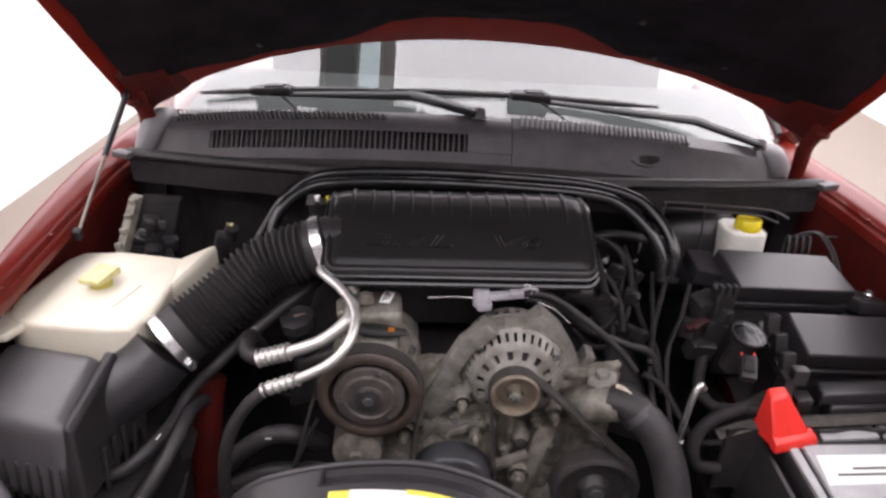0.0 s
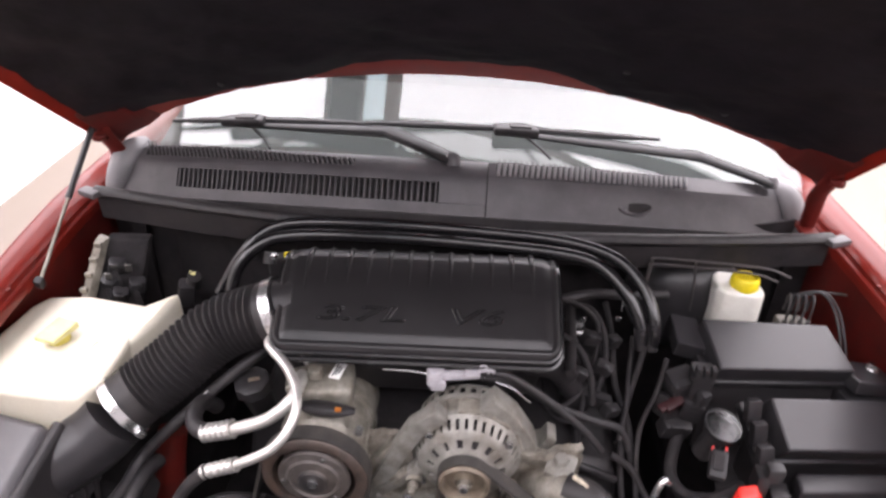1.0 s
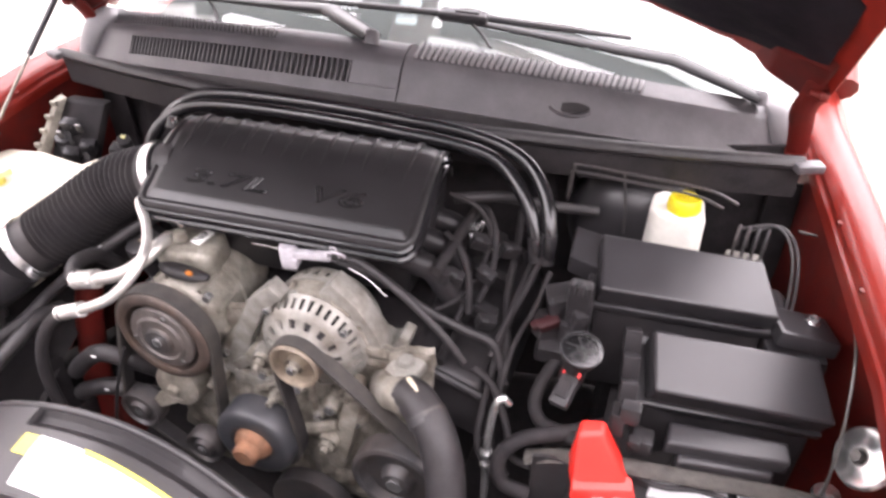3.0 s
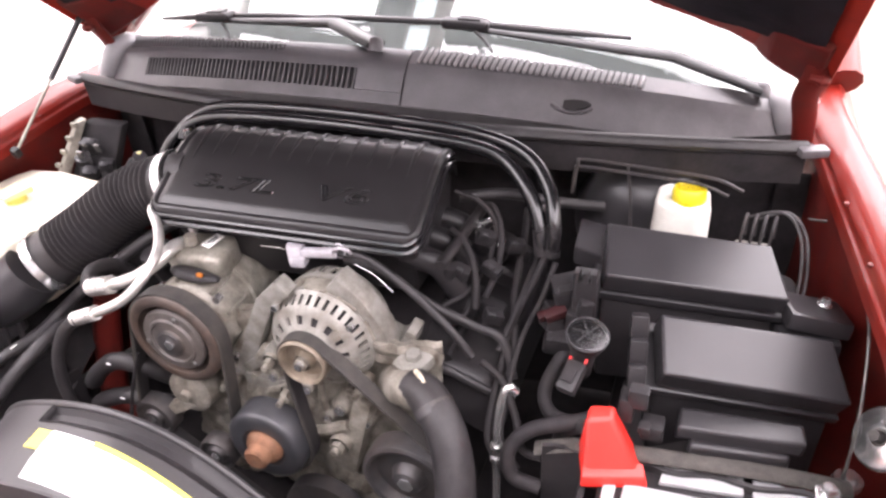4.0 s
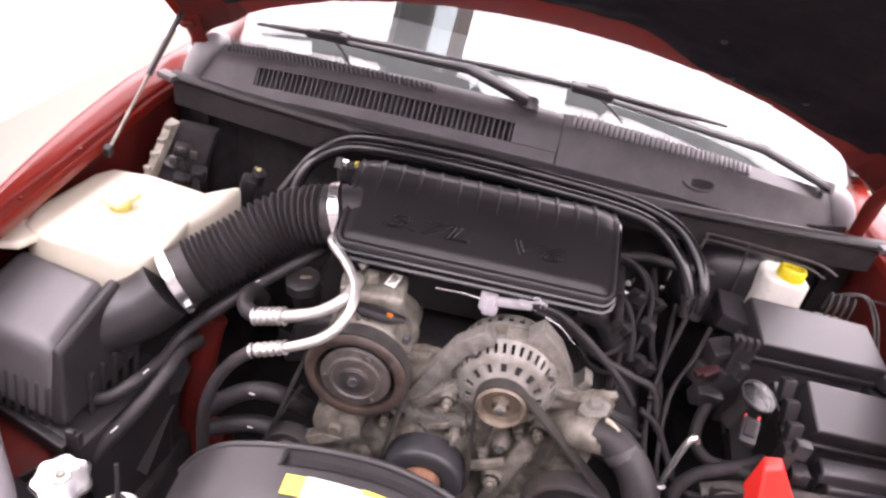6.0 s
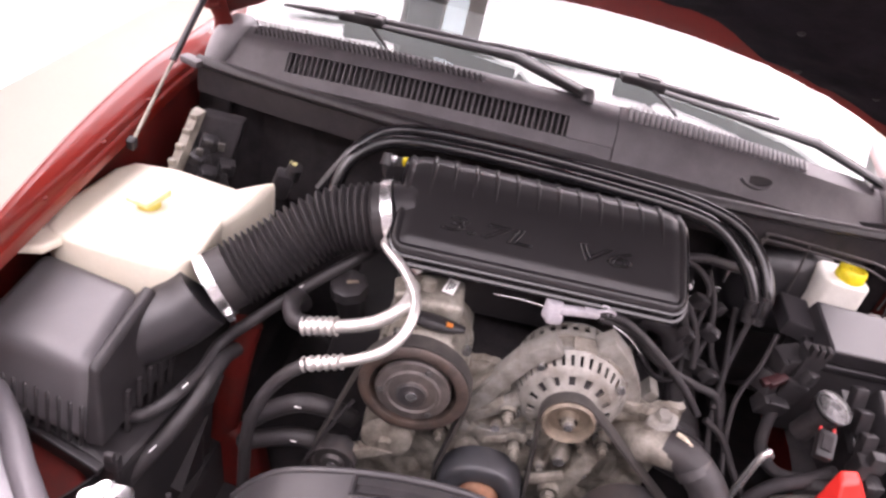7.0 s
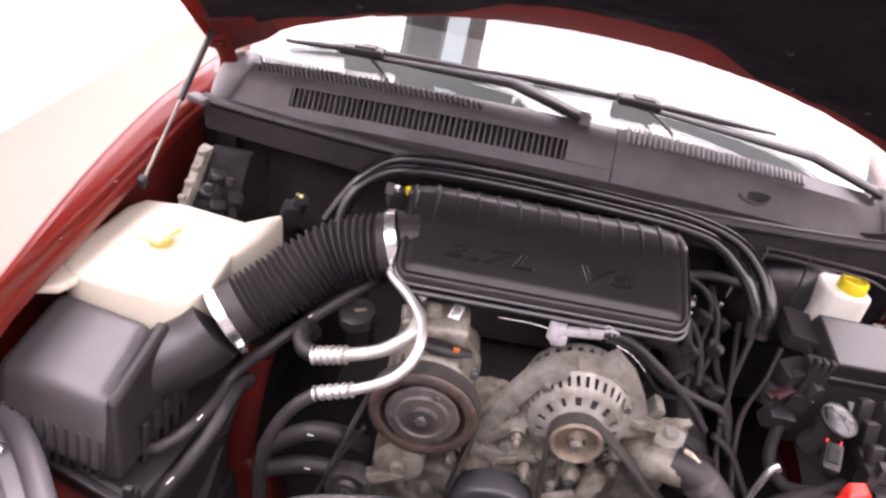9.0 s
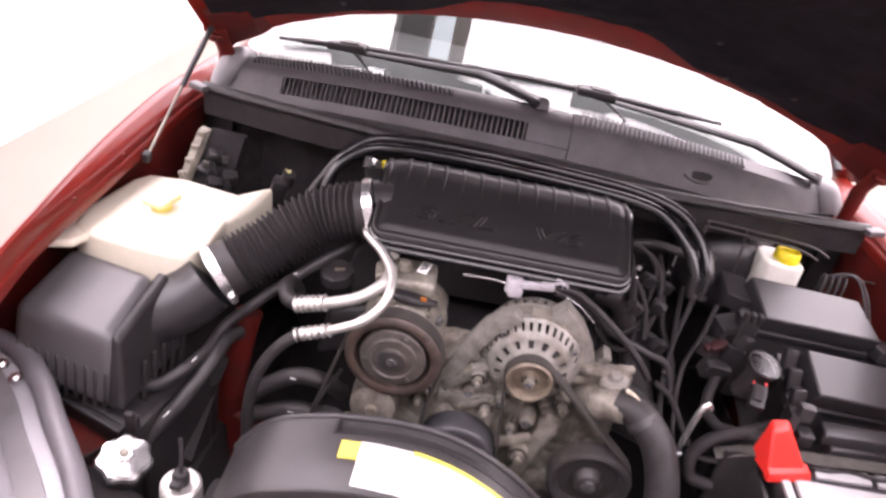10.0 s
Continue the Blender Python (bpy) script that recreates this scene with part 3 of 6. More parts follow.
for k in range(36):
    u = (k + 0.5) / 36
    x = 0.078 + 0.375 * u
    piece("rib", rib_me, right_panel, Matrix.Translation(cowl_at(x, 4.62 - 0.12 * u, 0.003)) @ pose(0, 0, 0, 21, 0, -4) @ Matrix.Diagonal((1, 1 - 0.3 * u, 1, 1)))
# the cowl has no hole here; a raised dark disc paints the recess's shade
part("finger_slot_shade", moved(lathe([(0, 0.0012), (0.030, 0.0012), (0.032, -0.003)], 28), Matrix.Translation(cowl_at(0.345, 2.35, 0.0025)) @ pose(0, 0, 0, 52, -4, 7) @ Matrix.Diagonal((1, 0.30, 1, 1))), DARK, right_panel, "dark oval disc painted as the shaded finger recess")
part("slot_lip", tube([cowl_at(0.313, 2.30, 0.002), cowl_at(0.325, 2.10, 0.003), cowl_at(0.345, 2.0, 0.004), cowl_at(0.365, 2.10, 0.003), cowl_at(0.377, 2.30, 0.002)], 0.0035, 8, 6), COWL, right_panel)
for s in (-1, 1):
    part("end_cap", tube([cowl_at(s * 0.712, 0.8, 0.004), cowl_at(s * 0.705, 2.0, 0.006), cowl_at(s * 0.690, 3.4, 0.010), cowl_at(s * 0.676, 4.6, 0.008), cowl_at(s * 0.668, 5.8, 0.010)],
                         lambda k: 0.014 + 0.012 * math.sin(k * math.pi), 12, 6, 0.7), RIBGREY, cowl, "pale grey moulded cowl end")


# rubber seal over the bulkhead edge
seal = thing("hood_seal", (0, 1.08, 1.0), "black rubber hood seal along the cowl edge", "rubber seal")


def seal_at(x):
    return Vector((x, 1.068 + 0.005 * x + 0.165 * x * x, 1.108 - 0.02 * x * x))


part("seal_lip", sweep([seal_at(-0.71 + 1.42 * k / 40) for k in range(41)], 0.013, 10, 0.8), RUBBER, seal)
part("seal_base", thick(grid(40, 2, lambda u, v: seal_at(-0.71 + 1.42 * u) + Vector((0, 0.004 + 0.004 * v, -0.012 - 0.05 * v))), 0.006), DARK, seal)
for s in (-1, 1):
    e = seal_at(s * 0.705)
    part("seal_end", box(e + Vector((s * 0.012, -0.01, 0.0)), (0.044, 0.024, 0.014), 0.005, (0, 0, s * 22)), COWL, seal, "grey moulded seal end block")


# ---- wipers ----
def wiper(pivot, elbow, conn, b0, b1, label):
    t = thing("windscreen_wiper", pivot, label, "wiper", "windscreen wipers")
    p, e, c = Vector(pivot), Vector(elbow), Vector(conn)
    part("pivot_cap", moved(lathe([(0, 0.013), (0.009, 0.012), (0.013, 0.007), (0.014, -0.012)], 20), Matrix.Translation(p) @ pose(0, 0, 0, -25)), COWL, t, "grey round pivot cap")
    d = (Vector(b1) - Vector(b0)).normalized()
    part("arm", joined(
        sweep([p.lerp(e, k / 8) for k in range(9)], lambda k: 0.0190 + 0.002 * k, 10, 0.45),
        sweep([e.lerp(c, k / 8) for k in range(9)], lambda k: 0.0210 - 0.0100 * min(1, 1.2 * k), 10, 0.45)), ARM, t, "matt black tapered wiper arm")
    blade = part("blade", sweep(spline([b0, Vector(b0).lerp(Vector(b1), 0.5) + Vector((0, 0, 0.005)), b1], 12), lambda k: 0.0085 * (0.5 + 0.5 * min(1, 6 * k, 6 * (1 - k))), 8, 0.8), BLACK, t, "black wiper blade")
    seat = Matrix.Translation(c + Vector((0, 0, 0.008))) @ d.to_track_quat("X", "Z").to_matrix().to_4x4()
    part("connector", moved(joined(box((0, 0, 0), (0.090, 0.034, 0.018), 0.007, seg=3), box((0.008, 0, 0.009), (0.044, 0.022, 0.008), 0.003)), seat), BLACK, blade, "black plastic blade connector")
    part("washer_hose", tube([c + Vector((0.02, -0.01, 0.0)), c + Vector((0.05, -0.035, -0.012)), c + Vector((0.07, -0.06, -0.022))], 0.003, 6), RUBBER, t)
    return t


wiper((-0.003, 1.154, 1.211), (-0.135, 1.256, 1.213), (-0.447, 1.297, 1.192), (-0.612, 1.324, 1.179), (-0.175, 1.290, 1.213), "black windscreen wiper lying across the grille side")
wiper((0.642, 1.322, 1.122), (0.490, 1.335, 1.166), (0.112, 1.304, 1.204), (-0.190, 1.291, 1.215), (0.410, 1.362, 1.186), "black windscreen wiper with its blade reaching past the middle")

# ---- hood ----
hood = thing("hood", (0, 1.25, 1.21), "raised dark red hood with black insulation underneath", "hood")
HA = radians(41)


def hood_at(u, s, off=0.0):
    """u across (-1 to 1), s metres from the rear edge towards the front, off above the outer skin."""
    q = max(0.0, 1 - u * u)
    half = 0.728 - 0.03 * (s ** 2)
    fade = max(0, 1 - s / 1.1)
    y = 1.298 - 0.023 * q - s * math.cos(HA) + off * math.sin(HA) - 0.06 * (1 - fade) * q
    z = 1.130 + (0.150 + 0.055 * fade) * q ** 0.72 + s * math.sin(HA) + off * math.cos(HA)
    return Vector((half * u, y, z))


part("outer_skin", thick(grid(40, 24, lambda u, v: hood_at(2 * u - 1, v * 1.05, 0.0)), 0.004), RED, hood, "glossy dark red hood skin")


def scallop(u):
    return 0.010 * max(0, math.sin(abs(u) * 34) - 0.82) / 0.18 if abs(u) > 0.3 else 0


part("inner_frame", thick(grid(120, 16, lambda u, v: hood_at(2 * u - 1, 0.004 + scallop(2 * u - 1) + v * 0.98, -0.006 - 0.008 * math.sin(min(1, v * 8) * math.pi / 2))), 0.002), HOODRED, hood, "red painted hood inner frame")


def liner_edge(u):
    """How far from the rear edge the insulation begins."""
    a = abs(u)
    k = min(1.0, max(0.0, (a - 0.20) / 0.22))
    k = k * k * (3 - 2 * k)
    return 0.122 * (1 - k) + 0.050 * k + 0.06 * max(0, a - 0.72) / 0.28


liner = part("insulation_liner", thick(grid(110, 60, lambda u, v: hood_at((2 * u - 1) * 0.965, liner_edge(2 * u - 1) + v * (0.92 - liner_edge(2 * u - 1)),
             -0.018 - 0.008 * math.sin(min(1, v * 7) * math.pi / 2) * min(1, 14 * u, 14 * (1 - u)) - 0.006 * math.sin(u * 27) * math.sin(v * 15) * min(1, 4 * v) - 0.006 * noise.noise((u * 14, v * 11, 3)) - 0.003 * noise.noise((u * 42, v * 33, 7)))), 0.004), LINER, hood, "black felt insulation under the hood")
for u0, s0 in ((-0.60, 0.10), (-0.36, 0.14), (0.46, 0.075), (0.64, 0.12), (0.38, 0.19)):
    part("liner_clip", moved(lathe([(0, 0.003), (0.005, 0.002), (0.007, 0)], 12), Matrix.Translation(hood_at(u0, s0, -0.030)) @ pose(0, 0, 0, 139)), BLACK, liner, "dark plastic push clip")
for s in (-1, 1):
    part("hinge", joined(
        tube([(s * 0.716, 1.275, 1.050), (s * 0.708, 1.255, 1.105), (s * 0.700, 1.236, 1.150), (s * 0.708, 1.217, 1.190), (s * 0.712, 1.206, 1.222)], lambda k: 0.016 + 0.008 * k, 8, 6, 0.45),
        box((s * 0.716, 1.272, 1.050), (0.035, 0.06, 0.012), 0.004)), RED_IN, hood, "dark red curved hood hinge arm")
    part("strut_stud", moved(lathe([(0, 0.03), (0.008, 0.028), (0.010, 0.018), (0.006, 0.012), (0.006, 0)], 12), Matrix.Translation((s * 0.695, 1.205, 1.190)) @ pose(0, 0, 0, 0, s * 100, 0)), RED_IN, hood)
    part("corner_gusset", hexa([hood_at(s * 0.99, 0.02, -0.008), hood_at(s * 0.84, 0.0, -0.008), hood_at(s * 0.84, 0.14, -0.008), hood_at(s * 0.99, 0.20, -0.008),
                                hood_at(s * 0.975, 0.03, -0.026), hood_at(s * 0.87, 0.012, -0.026), hood_at(s * 0.87, 0.12, -0.026), hood_at(s * 0.975, 0.17, -0.026)], 0.005), RED_IN, hood, "red painted hinge gusset")


def gas_strut(lo, hi, label):
    t = thing("gas_strut", lo, label, "gas strut", "hood gas struts")
    lo, hi = Vector(lo), Vector(hi)
    mid = lo.lerp(hi, 0.52)
    part("rod", sweep([lo, lo.lerp(mid, 0.5), mid + (hi - lo) * 0.05], 0.0032, 10), CAST, t, "slim dull steel rod")
    part("cylinder", sweep([mid, mid.lerp(hi, 0.5), hi], 0.0062, 12), SATIN, t, "black gas cylinder")
    for p in (lo, hi):
        part("ball_joint", box(p, (0.016, 0.016, 0.024), 0.005, (20, 10, 0)), BLACK, t)


gas_strut((-0.744, 0.960, 1.002), (-0.715, 1.200, 1.215), "slim gas strut holding the hood open")

# ---- intake plenum ----
plenum = thing("intake_plenum", (-0.035, 0.9, 0.97), "black plastic intake plenum with raised lettering and ribs", "intake plenum")
PX0, PX1 = -0.265, 0.195
PROT = Matrix.Translation((-0.035, 0.9, 0)) @ pose(0, 0, 0, 0, 0, 3.2) @ Matrix.Translation((0.035, -0.9, 0))
PROFILE = [(0.800, 1.040), (0.815, 1.049), (0.835, 1.059), (0.870, 1.077), (0.90, 1.093), (0.93, 1.105), (0.96, 1.111), (0.985, 1.108), (1.0, 1.097), (1.010, 1.078), (1.016, 1.04)]


def plenum_z(y):
    for (y0, z0), (y1, z1) in zip(PROFILE, PROFILE[1:]):
        if y <= y1:
            return z0 + (z1 - z0) * (y - y0) / (y1 - y0)
    return PROFILE[-1][1]


def plenum_half(y):
    """Half the cover's width at y, with rounded front corners."""
    r, d = 0.024, y - 0.806
    return 0.230 - (r - math.sqrt(max(0, r * r - (r - d) ** 2)) if d < r else 0)


def plenum_top(u, v):
    y = 0.806 + 0.208 * v ** 1.5
    s = 2 * u - 1
    s = s * (1.5 - 0.5 * s * s)
    w = plenum_half(y)
    x = s * w
    e = min(w - abs(x), y - 0.806)
    steps = [(0.0, -0.007), (0.003, -0.001), (0.008, 0.0), (0.011, -0.0035), (0.022, 0.001), (0.06, 0.004)]
    off = 0.004
    for (e0, o0), (e1, o1) in zip(steps, steps[1:]):
        if e < e1:
            off = o0 + (o1 - o0) * (e - e0) / (e1 - e0)
            break
    return (-0.035 + x, y, plenum_z(y) + off)


cover = part("cover", moved(thick(grid(72, 40, plenum_top), 0.004), PROT), PLENUM, plenum, "satin black plenum cover", 40)
back = [(-0.035 - 0.231, 0.99 - 0.012 * k) for k in range(13)]
arc = [(-0.265 + 0.024 - 0.024 * math.cos(a), 0.805 + 0.024 - 0.024 * math.sin(a)) for a in [k * math.pi / 16 for k in range(9)]]
outline = back + arc
outline += [(-0.07 - x, y) for x, y in outline[::-1]]
for drop, out, r in ((0.010, 1.0, 0.0045), (0.022, 1.006, 0.0055)):
    part("rim", moved(sweep([Vector((-0.035 + (x + 0.035) * out, y - (0.002 if drop > 0.015 else 0), plenum_z(y) - drop)) for x, y in outline], r, 8), PROT), GLOSS, plenum)
rib = mesh_of("rib", tube([(0, 0.892, 1.0925), (0, 0.915, 1.1030), (0, 0.945, 1.1120), (0, 0.972, 1.1140), (0, 0.990, 1.1080), (0, 1.000, 1.0990)], lambda k: 0.0050 * min(1, 0.10 + 1.8 * k), 10, 5, 0.75), PLENUM)
for k in range(12):
    piece("rib", rib, cover, PROT @ Matrix.Translation((-0.222 + 0.034 * k, 0, -0.0006)))
for word, x, size, wide in (("3.7L", -0.200, 0.036, 2.35), ("V6", 0.008, 0.038, 2.2)):
    y0 = 0.846
    part("lettering", moved(text_mesh(word, size, 0.0010), PROT @ pose(x, y0, plenum_z(y0) + 0.0048, math.degrees(math.atan2(plenum_z(y0 + 0.03) - plenum_z(y0), 0.03))) @ Matrix.Diagonal((wide, 1, 1, 1))), GLOSS, cover, "raised moulded lettering", 12)
part("base", moved(hexa([(PX0 + 0.03, 0.87, 0.90), (PX1 - 0.03, 0.87, 0.90), (PX1 - 0.02, 1.02, 0.90), (PX0 + 0.03, 1.02, 0.90),
                   (PX0 + 0.010, 0.828, 1.030), (PX1 - 0.010, 0.828, 1.030), (PX1 - 0.006, 1.005, 1.055), (PX0 + 0.010, 1.005, 1.055)], 0.008), PROT), BLACK, plenum, "black lower manifold")
for k in range(3):
    part("runner", tube([(0.15, 0.87 + 0.06 * k, 0.985), (0.205, 0.88 + 0.06 * k, 0.965), (0.235, 0.89 + 0.06 * k, 0.915)], 0.021, 10, 6), BLACK, plenum)

# ---- intake hose and air filter box ----
hose = thing("intake_hose", (-0.4, 0.83, 0.9), "black ribbed rubber air intake hose with steel clamps", "air hose")
A = Vector((-0.522, 0.772, 0.896))
B = Vector((-0.264, 0.893, 1.038))
bpath = spline([A, (-0.452, 0.824, 0.942), (-0.370, 0.876, 1.000), B], 88)


def bellow(k):
    if k < 0.15 or k > 0.90:
        return 0.0530
    return 0.0510 + 0.0050 * math.cos((k - 0.15) / 0.75 * 2 * math.pi * 22)


part("bellows", sweep(bpath, bellow, 26), RUBBER, hose, "ribbed black rubber bellows", 60)


def clamp(c, d, r):
    d = Vector(d).normalized()
    m = Matrix.Translation(c) @ d.to_track_quat("Z", "Y").to_matrix().to_4x4()
    ob = part("clamp", moved(lathe([(r, -0.008), (r + 0.0025, -0.0085), (r + 0.0025, 0.0085), (r, 0.008)], 36), m), STEEL, hose, "bright steel hose clamp")
    side = Vector((0.62, -0.72, -0.3)).normalized()
    side = (side - side.dot(d) * d).normalized()
    part("screw", moved(joined(box((0, 0, 0), (0.014, 0.018, 0.013), 0.003), moved(hexnut(0.005, 0.012), pose(0, 0.008, 0, 90))), Matrix.Translation(Vector(c) + (r + 0.006) * side) @ d.to_track_quat("Z", "Y").to_matrix().to_4x4()), STEEL, ob)


clamp(bpath[8], bpath[10] - bpath[6], 0.0555)
clamp(bpath[-9], bpath[-7] - bpath[-11], 0.0555)
part("inlet_collar", sweep([B, B + Vector((0.012, 0.003, 0.004)), B + Vector((0.026, 0.004, 0.005))], 0.052, 24), BLACK, hose)

fbox = thing("air_filter_box", (-0.69, 0.68, 0.62), "black plastic air filter box with ribbed sides", "air filter box")
lid = part("lid", hexa([(-0.790, 0.592, 0.765), (-0.588, 0.562, 0.752), (-0.570, 0.735, 0.775), (-0.800, 0.775, 0.785),
                        (-0.780, 0.612, 0.894), (-0.600, 0.586, 0.892), (-0.606, 0.737, 0.918), (-0.776, 0.775, 0.912)], 0.026, 6), FILTERLID, fbox, "satin grey-black lid with rounded edges")
part("lid_web", hexa([(-0.604, 0.562, 0.762), (-0.574, 0.562, 0.762), (-0.548, 0.742, 0.785), (-0.578, 0.747, 0.785),
                      (-0.608, 0.596, 0.886), (-0.592, 0.590, 0.882), (-0.578, 0.734, 0.924), (-0.600, 0.740, 0.922)], 0.008, 3), BLACK, fbox, "tall black side web")
part("base", hexa([(-0.78, 0.62, 0.50), (-0.53, 0.56, 0.50), (-0.50, 0.74, 0.50), (-0.78, 0.79, 0.50),
                   (-0.80, 0.612, 0.765), (-0.548, 0.550, 0.735), (-0.505, 0.75, 0.75), (-0.81, 0.78, 0.775)], 0.01), BLACK, fbox, "black lower housing")
part("flange", hexa([(-0.81, 0.612, 0.735), (-0.575, 0.545, 0.722), (-0.500, 0.755, 0.738), (-0.825, 0.785, 0.760),
                     (-0.81, 0.612, 0.747), (-0.575, 0.545, 0.734), (-0.500, 0.755, 0.750), (-0.825, 0.785, 0.772)], 0.003), BLACK, fbox)
fin = mesh_of("fin", box((0, 0, 0), (0.008, 0.007, 0.075), 0.003, seg=1), BLACK)
side_fin = mesh_of("fin", box((0, 0, 0), (0.010, 0.008, 0.080), 0.0035, seg=2), DARK)
for k in range(10):
    u = (k + 0.5) / 10
    piece("fin", fin, fbox, Matrix.Translation((-0.780 + 0.180 * u, 0.597 - 0.027 * u, 0.793 - 0.006 * u)) @ pose(0, 0, 0, -8, 0, -9))
for k in range(5):
    u = (k + 0.5) / 5
    piece("fin", side_fin, fbox, Matrix.Translation((-0.568 + 0.018 * u, 0.605 + 0.13 * u, 0.785)) @ pose(0, 0, 0, 0, 6, 86))
part("outlet", tube([(-0.625, 0.700, 0.835), (-0.585, 0.725, 0.852), (-0.548, 0.750, 0.872), tuple(A)], lambda k: 0.057 - 0.004 * k, 26, 6), SATIN, fbox, "smooth black outlet duct")
for p in ((-0.55, 0.545, 0.765), (-0.705, 0.578, 0.77)):
    part("clip", joined(box(p, (0.022, 0.014, 0.03), 0.004), box((p[0], p[1] - 0.006, p[2] + 0.018), (0.014, 0.01, 0.016), 0.003)), BLACK, fbox)
part("sensor", moved(lathe([(0, 0.012), (0.006, 0.011), (0.008, 0.003), (0.010, 0)], 12), Matrix.Translation((-0.553, 0.712, 0.842)) @ pose(0, 0, 0, 100, 0, 30)), STEEL, fbox, "small bright screw head")

settle(fbox, 0.0, -0.025, 0.0)

# ---- coolant tank ----
tank = thing("coolant_tank", (-0.67, 0.86, 0.8), "milky white plastic coolant tank with yellow cap", "coolant tank")
TANK_TOP = [(-0.790, 0.800), (-0.776, 0.758), (-0.752, 0.742), (-0.718, 0.738), (-0.600, 0.735), (-0.562, 0.738), (-0.545, 0.78), (-0.548, 0.94), (-0.560, 0.985), (-0.68, 1.000), (-0.755, 0.990), (-0.774, 0.955), (-0.789, 0.835)]
part("tank_body", top_block(TANK_TOP, 0.80, 0.950, 0.012, 0.0, 4), TANK, tank, "milky white tank body")
part("tank_wing", hexa([(-0.57, 0.82, 0.82), (-0.512, 0.925, 0.86), (-0.490, 0.99, 0.89), (-0.57, 0.980, 0.82),
                        (-0.567, 0.84, 0.940), (-0.518, 0.935, 0.955), (-0.496, 0.995, 0.982), (-0.569, 0.982, 0.950)], 0.012, 3), TANK, tank, "milky white neck of the tank")
part("mount_tab", joined(top_block([(-0.814, 0.712), (-0.808, 0.700), (-0.795, 0.695), (-0.752, 0.710), (-0.735, 0.75), (-0.775, 0.795), (-0.792, 0.775), (-0.801, 0.752), (-0.813, 0.728)], 0.930, 0.946, 0.006, 0.0, 3),
                         moved(lathe([(0.007, 0), (0.013, 0), (0.0135, 0.009), (0.011, 0.011), (0.007, 0.011), (0.007, 0)], 20), Matrix.Translation((-0.798, 0.713, 0.938)))), TANK, tank, "milky mounting ear")
part("mount_bolt", moved(hexnut(0.0080, 0.006), Matrix.Translation((-0.798, 0.713, 0.945))), DARK, tank)
cap = part("cap", moved(lathe([(0, 0.012), (0.016, 0.012), (0.0185, 0.009), (0.019, -0.004)], 32, lambda a: 1 + 0.015 * math.cos(16 * a)), pose(-0.669, 0.870, 0.952)), CAPYELLOW, tank, "pale yellow twist cap")
part("cap_grip", hexa([(-0.697, 0.846, 0.963), (-0.656, 0.838, 0.963), (-0.640, 0.892, 0.963), (-0.682, 0.902, 0.963),
                       (-0.697, 0.846, 0.972), (-0.656, 0.838, 0.972), (-0.640, 0.892, 0.977), (-0.682, 0.902, 0.977)], 0.003), PALEYELLOW, cap)
# raised rib
part("tank_rib", box((-0.613, 0.835, 0.9505), (0.010, 0.08, 0.003), 0.0012, (0, 0, -14)), TANK, tank)
part("seam", top_block([(x + (x + 0.66) * 0.035, y + (y - 0.84) * 0.03) for x, y in TANK_TOP], 0.870, 0.874, 0.002), TANK, tank)
sens = part("level_sensor", joined(box((-0.492, 1.010, 0.966), (0.032, 0.030, 0.055), 0.007, (10, 12, 20)), moved(lathe([(0, 0.03), (0.013, 0.03), (0.015, 0)], 14), pose(-0.479, 1.018, 0.981, 20, 20))), BLACK, tank, "black level sensor plug")
part("sensor_lock", box((-0.476, 1.015, 1.006), (0.014, 0.012, 0.012), 0.003), PALEYELLOW, sens)

# ---- crossover air tubes ----
def cross_tube(dy, dz, r, label):
    t = thing("crossover_tube", (0, 1.03, 1.1), label, "air tube", "crossover tubes behind the plenum")
    pts = [(-0.392 - dy, 0.965 + dy, 0.985), (-0.378, 1.000 + dy, 1.043 + dz), (-0.335, 1.028 + dy, 1.080 + dz), (-0.265, 1.036 + dy, 1.098 + dz), (-0.10, 1.036 + dy, 1.106 + dz), (0.08, 1.034 + dy, 1.105 + dz),
           (0.215, 1.030 + dy, 1.099 + dz), (0.275 + dy, 1.018 + dy * 0.6, 1.084 + dz), (0.322 + dy, 0.985 + dy * 0.4, 1.050 + dz), (0.347 + dy * 0.8, 0.957, 1.008 + dz), (0.353 + dy * 0.6, 0.948, 0.968)]
    run = tube(pts, r, 14, 8)
    part("pipe", run, GLOSS, t)
    part("end_sleeve", tube(pts[-2:], r * 1.05, 14, 6), BLACK, t)
    return t


cross_tube(0.0, 0.0, 0.0118, "satin black tube arching behind the plenum")
cross_tube(0.027, 0.010, 0.0112, "satin black tube arching along the bulkhead")

# ---- air conditioning compressor and lines ----
comp = thing("ac_compressor", (-0.17, 0.77, 0.78), "dirty aluminium air conditioning compressor with brown pulley", "compressor")
CC = (-0.172, 0.682, 0.874)
part("housing", joined(moved(lathe([(0, -0.225), (0.050, -0.225), (0.062, -0.216), (0.066, -0.200), (0.071, -0.198), (0.072, -0.140), (0.077, -0.138), (0.077, -0.126), (0.072, -0.124), (0.073, -0.064), (0.066, -0.050), (0.045, -0.040)], 40), front(CC)),
                       box((-0.170, 0.806, 0.956), (0.082, 0.070, 0.052), 0.014, (8, 0, 6), 3), moved(lathe([(0, 0.016), (0.010, 0.015), (0.013, 0)], 16), pose(-0.188, 0.795, 0.986)),
                       box((-0.215, 0.80, 0.955), (0.040, 0.050, 0.050), 0.010, (0, -14, 10), 3)), COMPCAST, comp, "oily cast aluminium body")
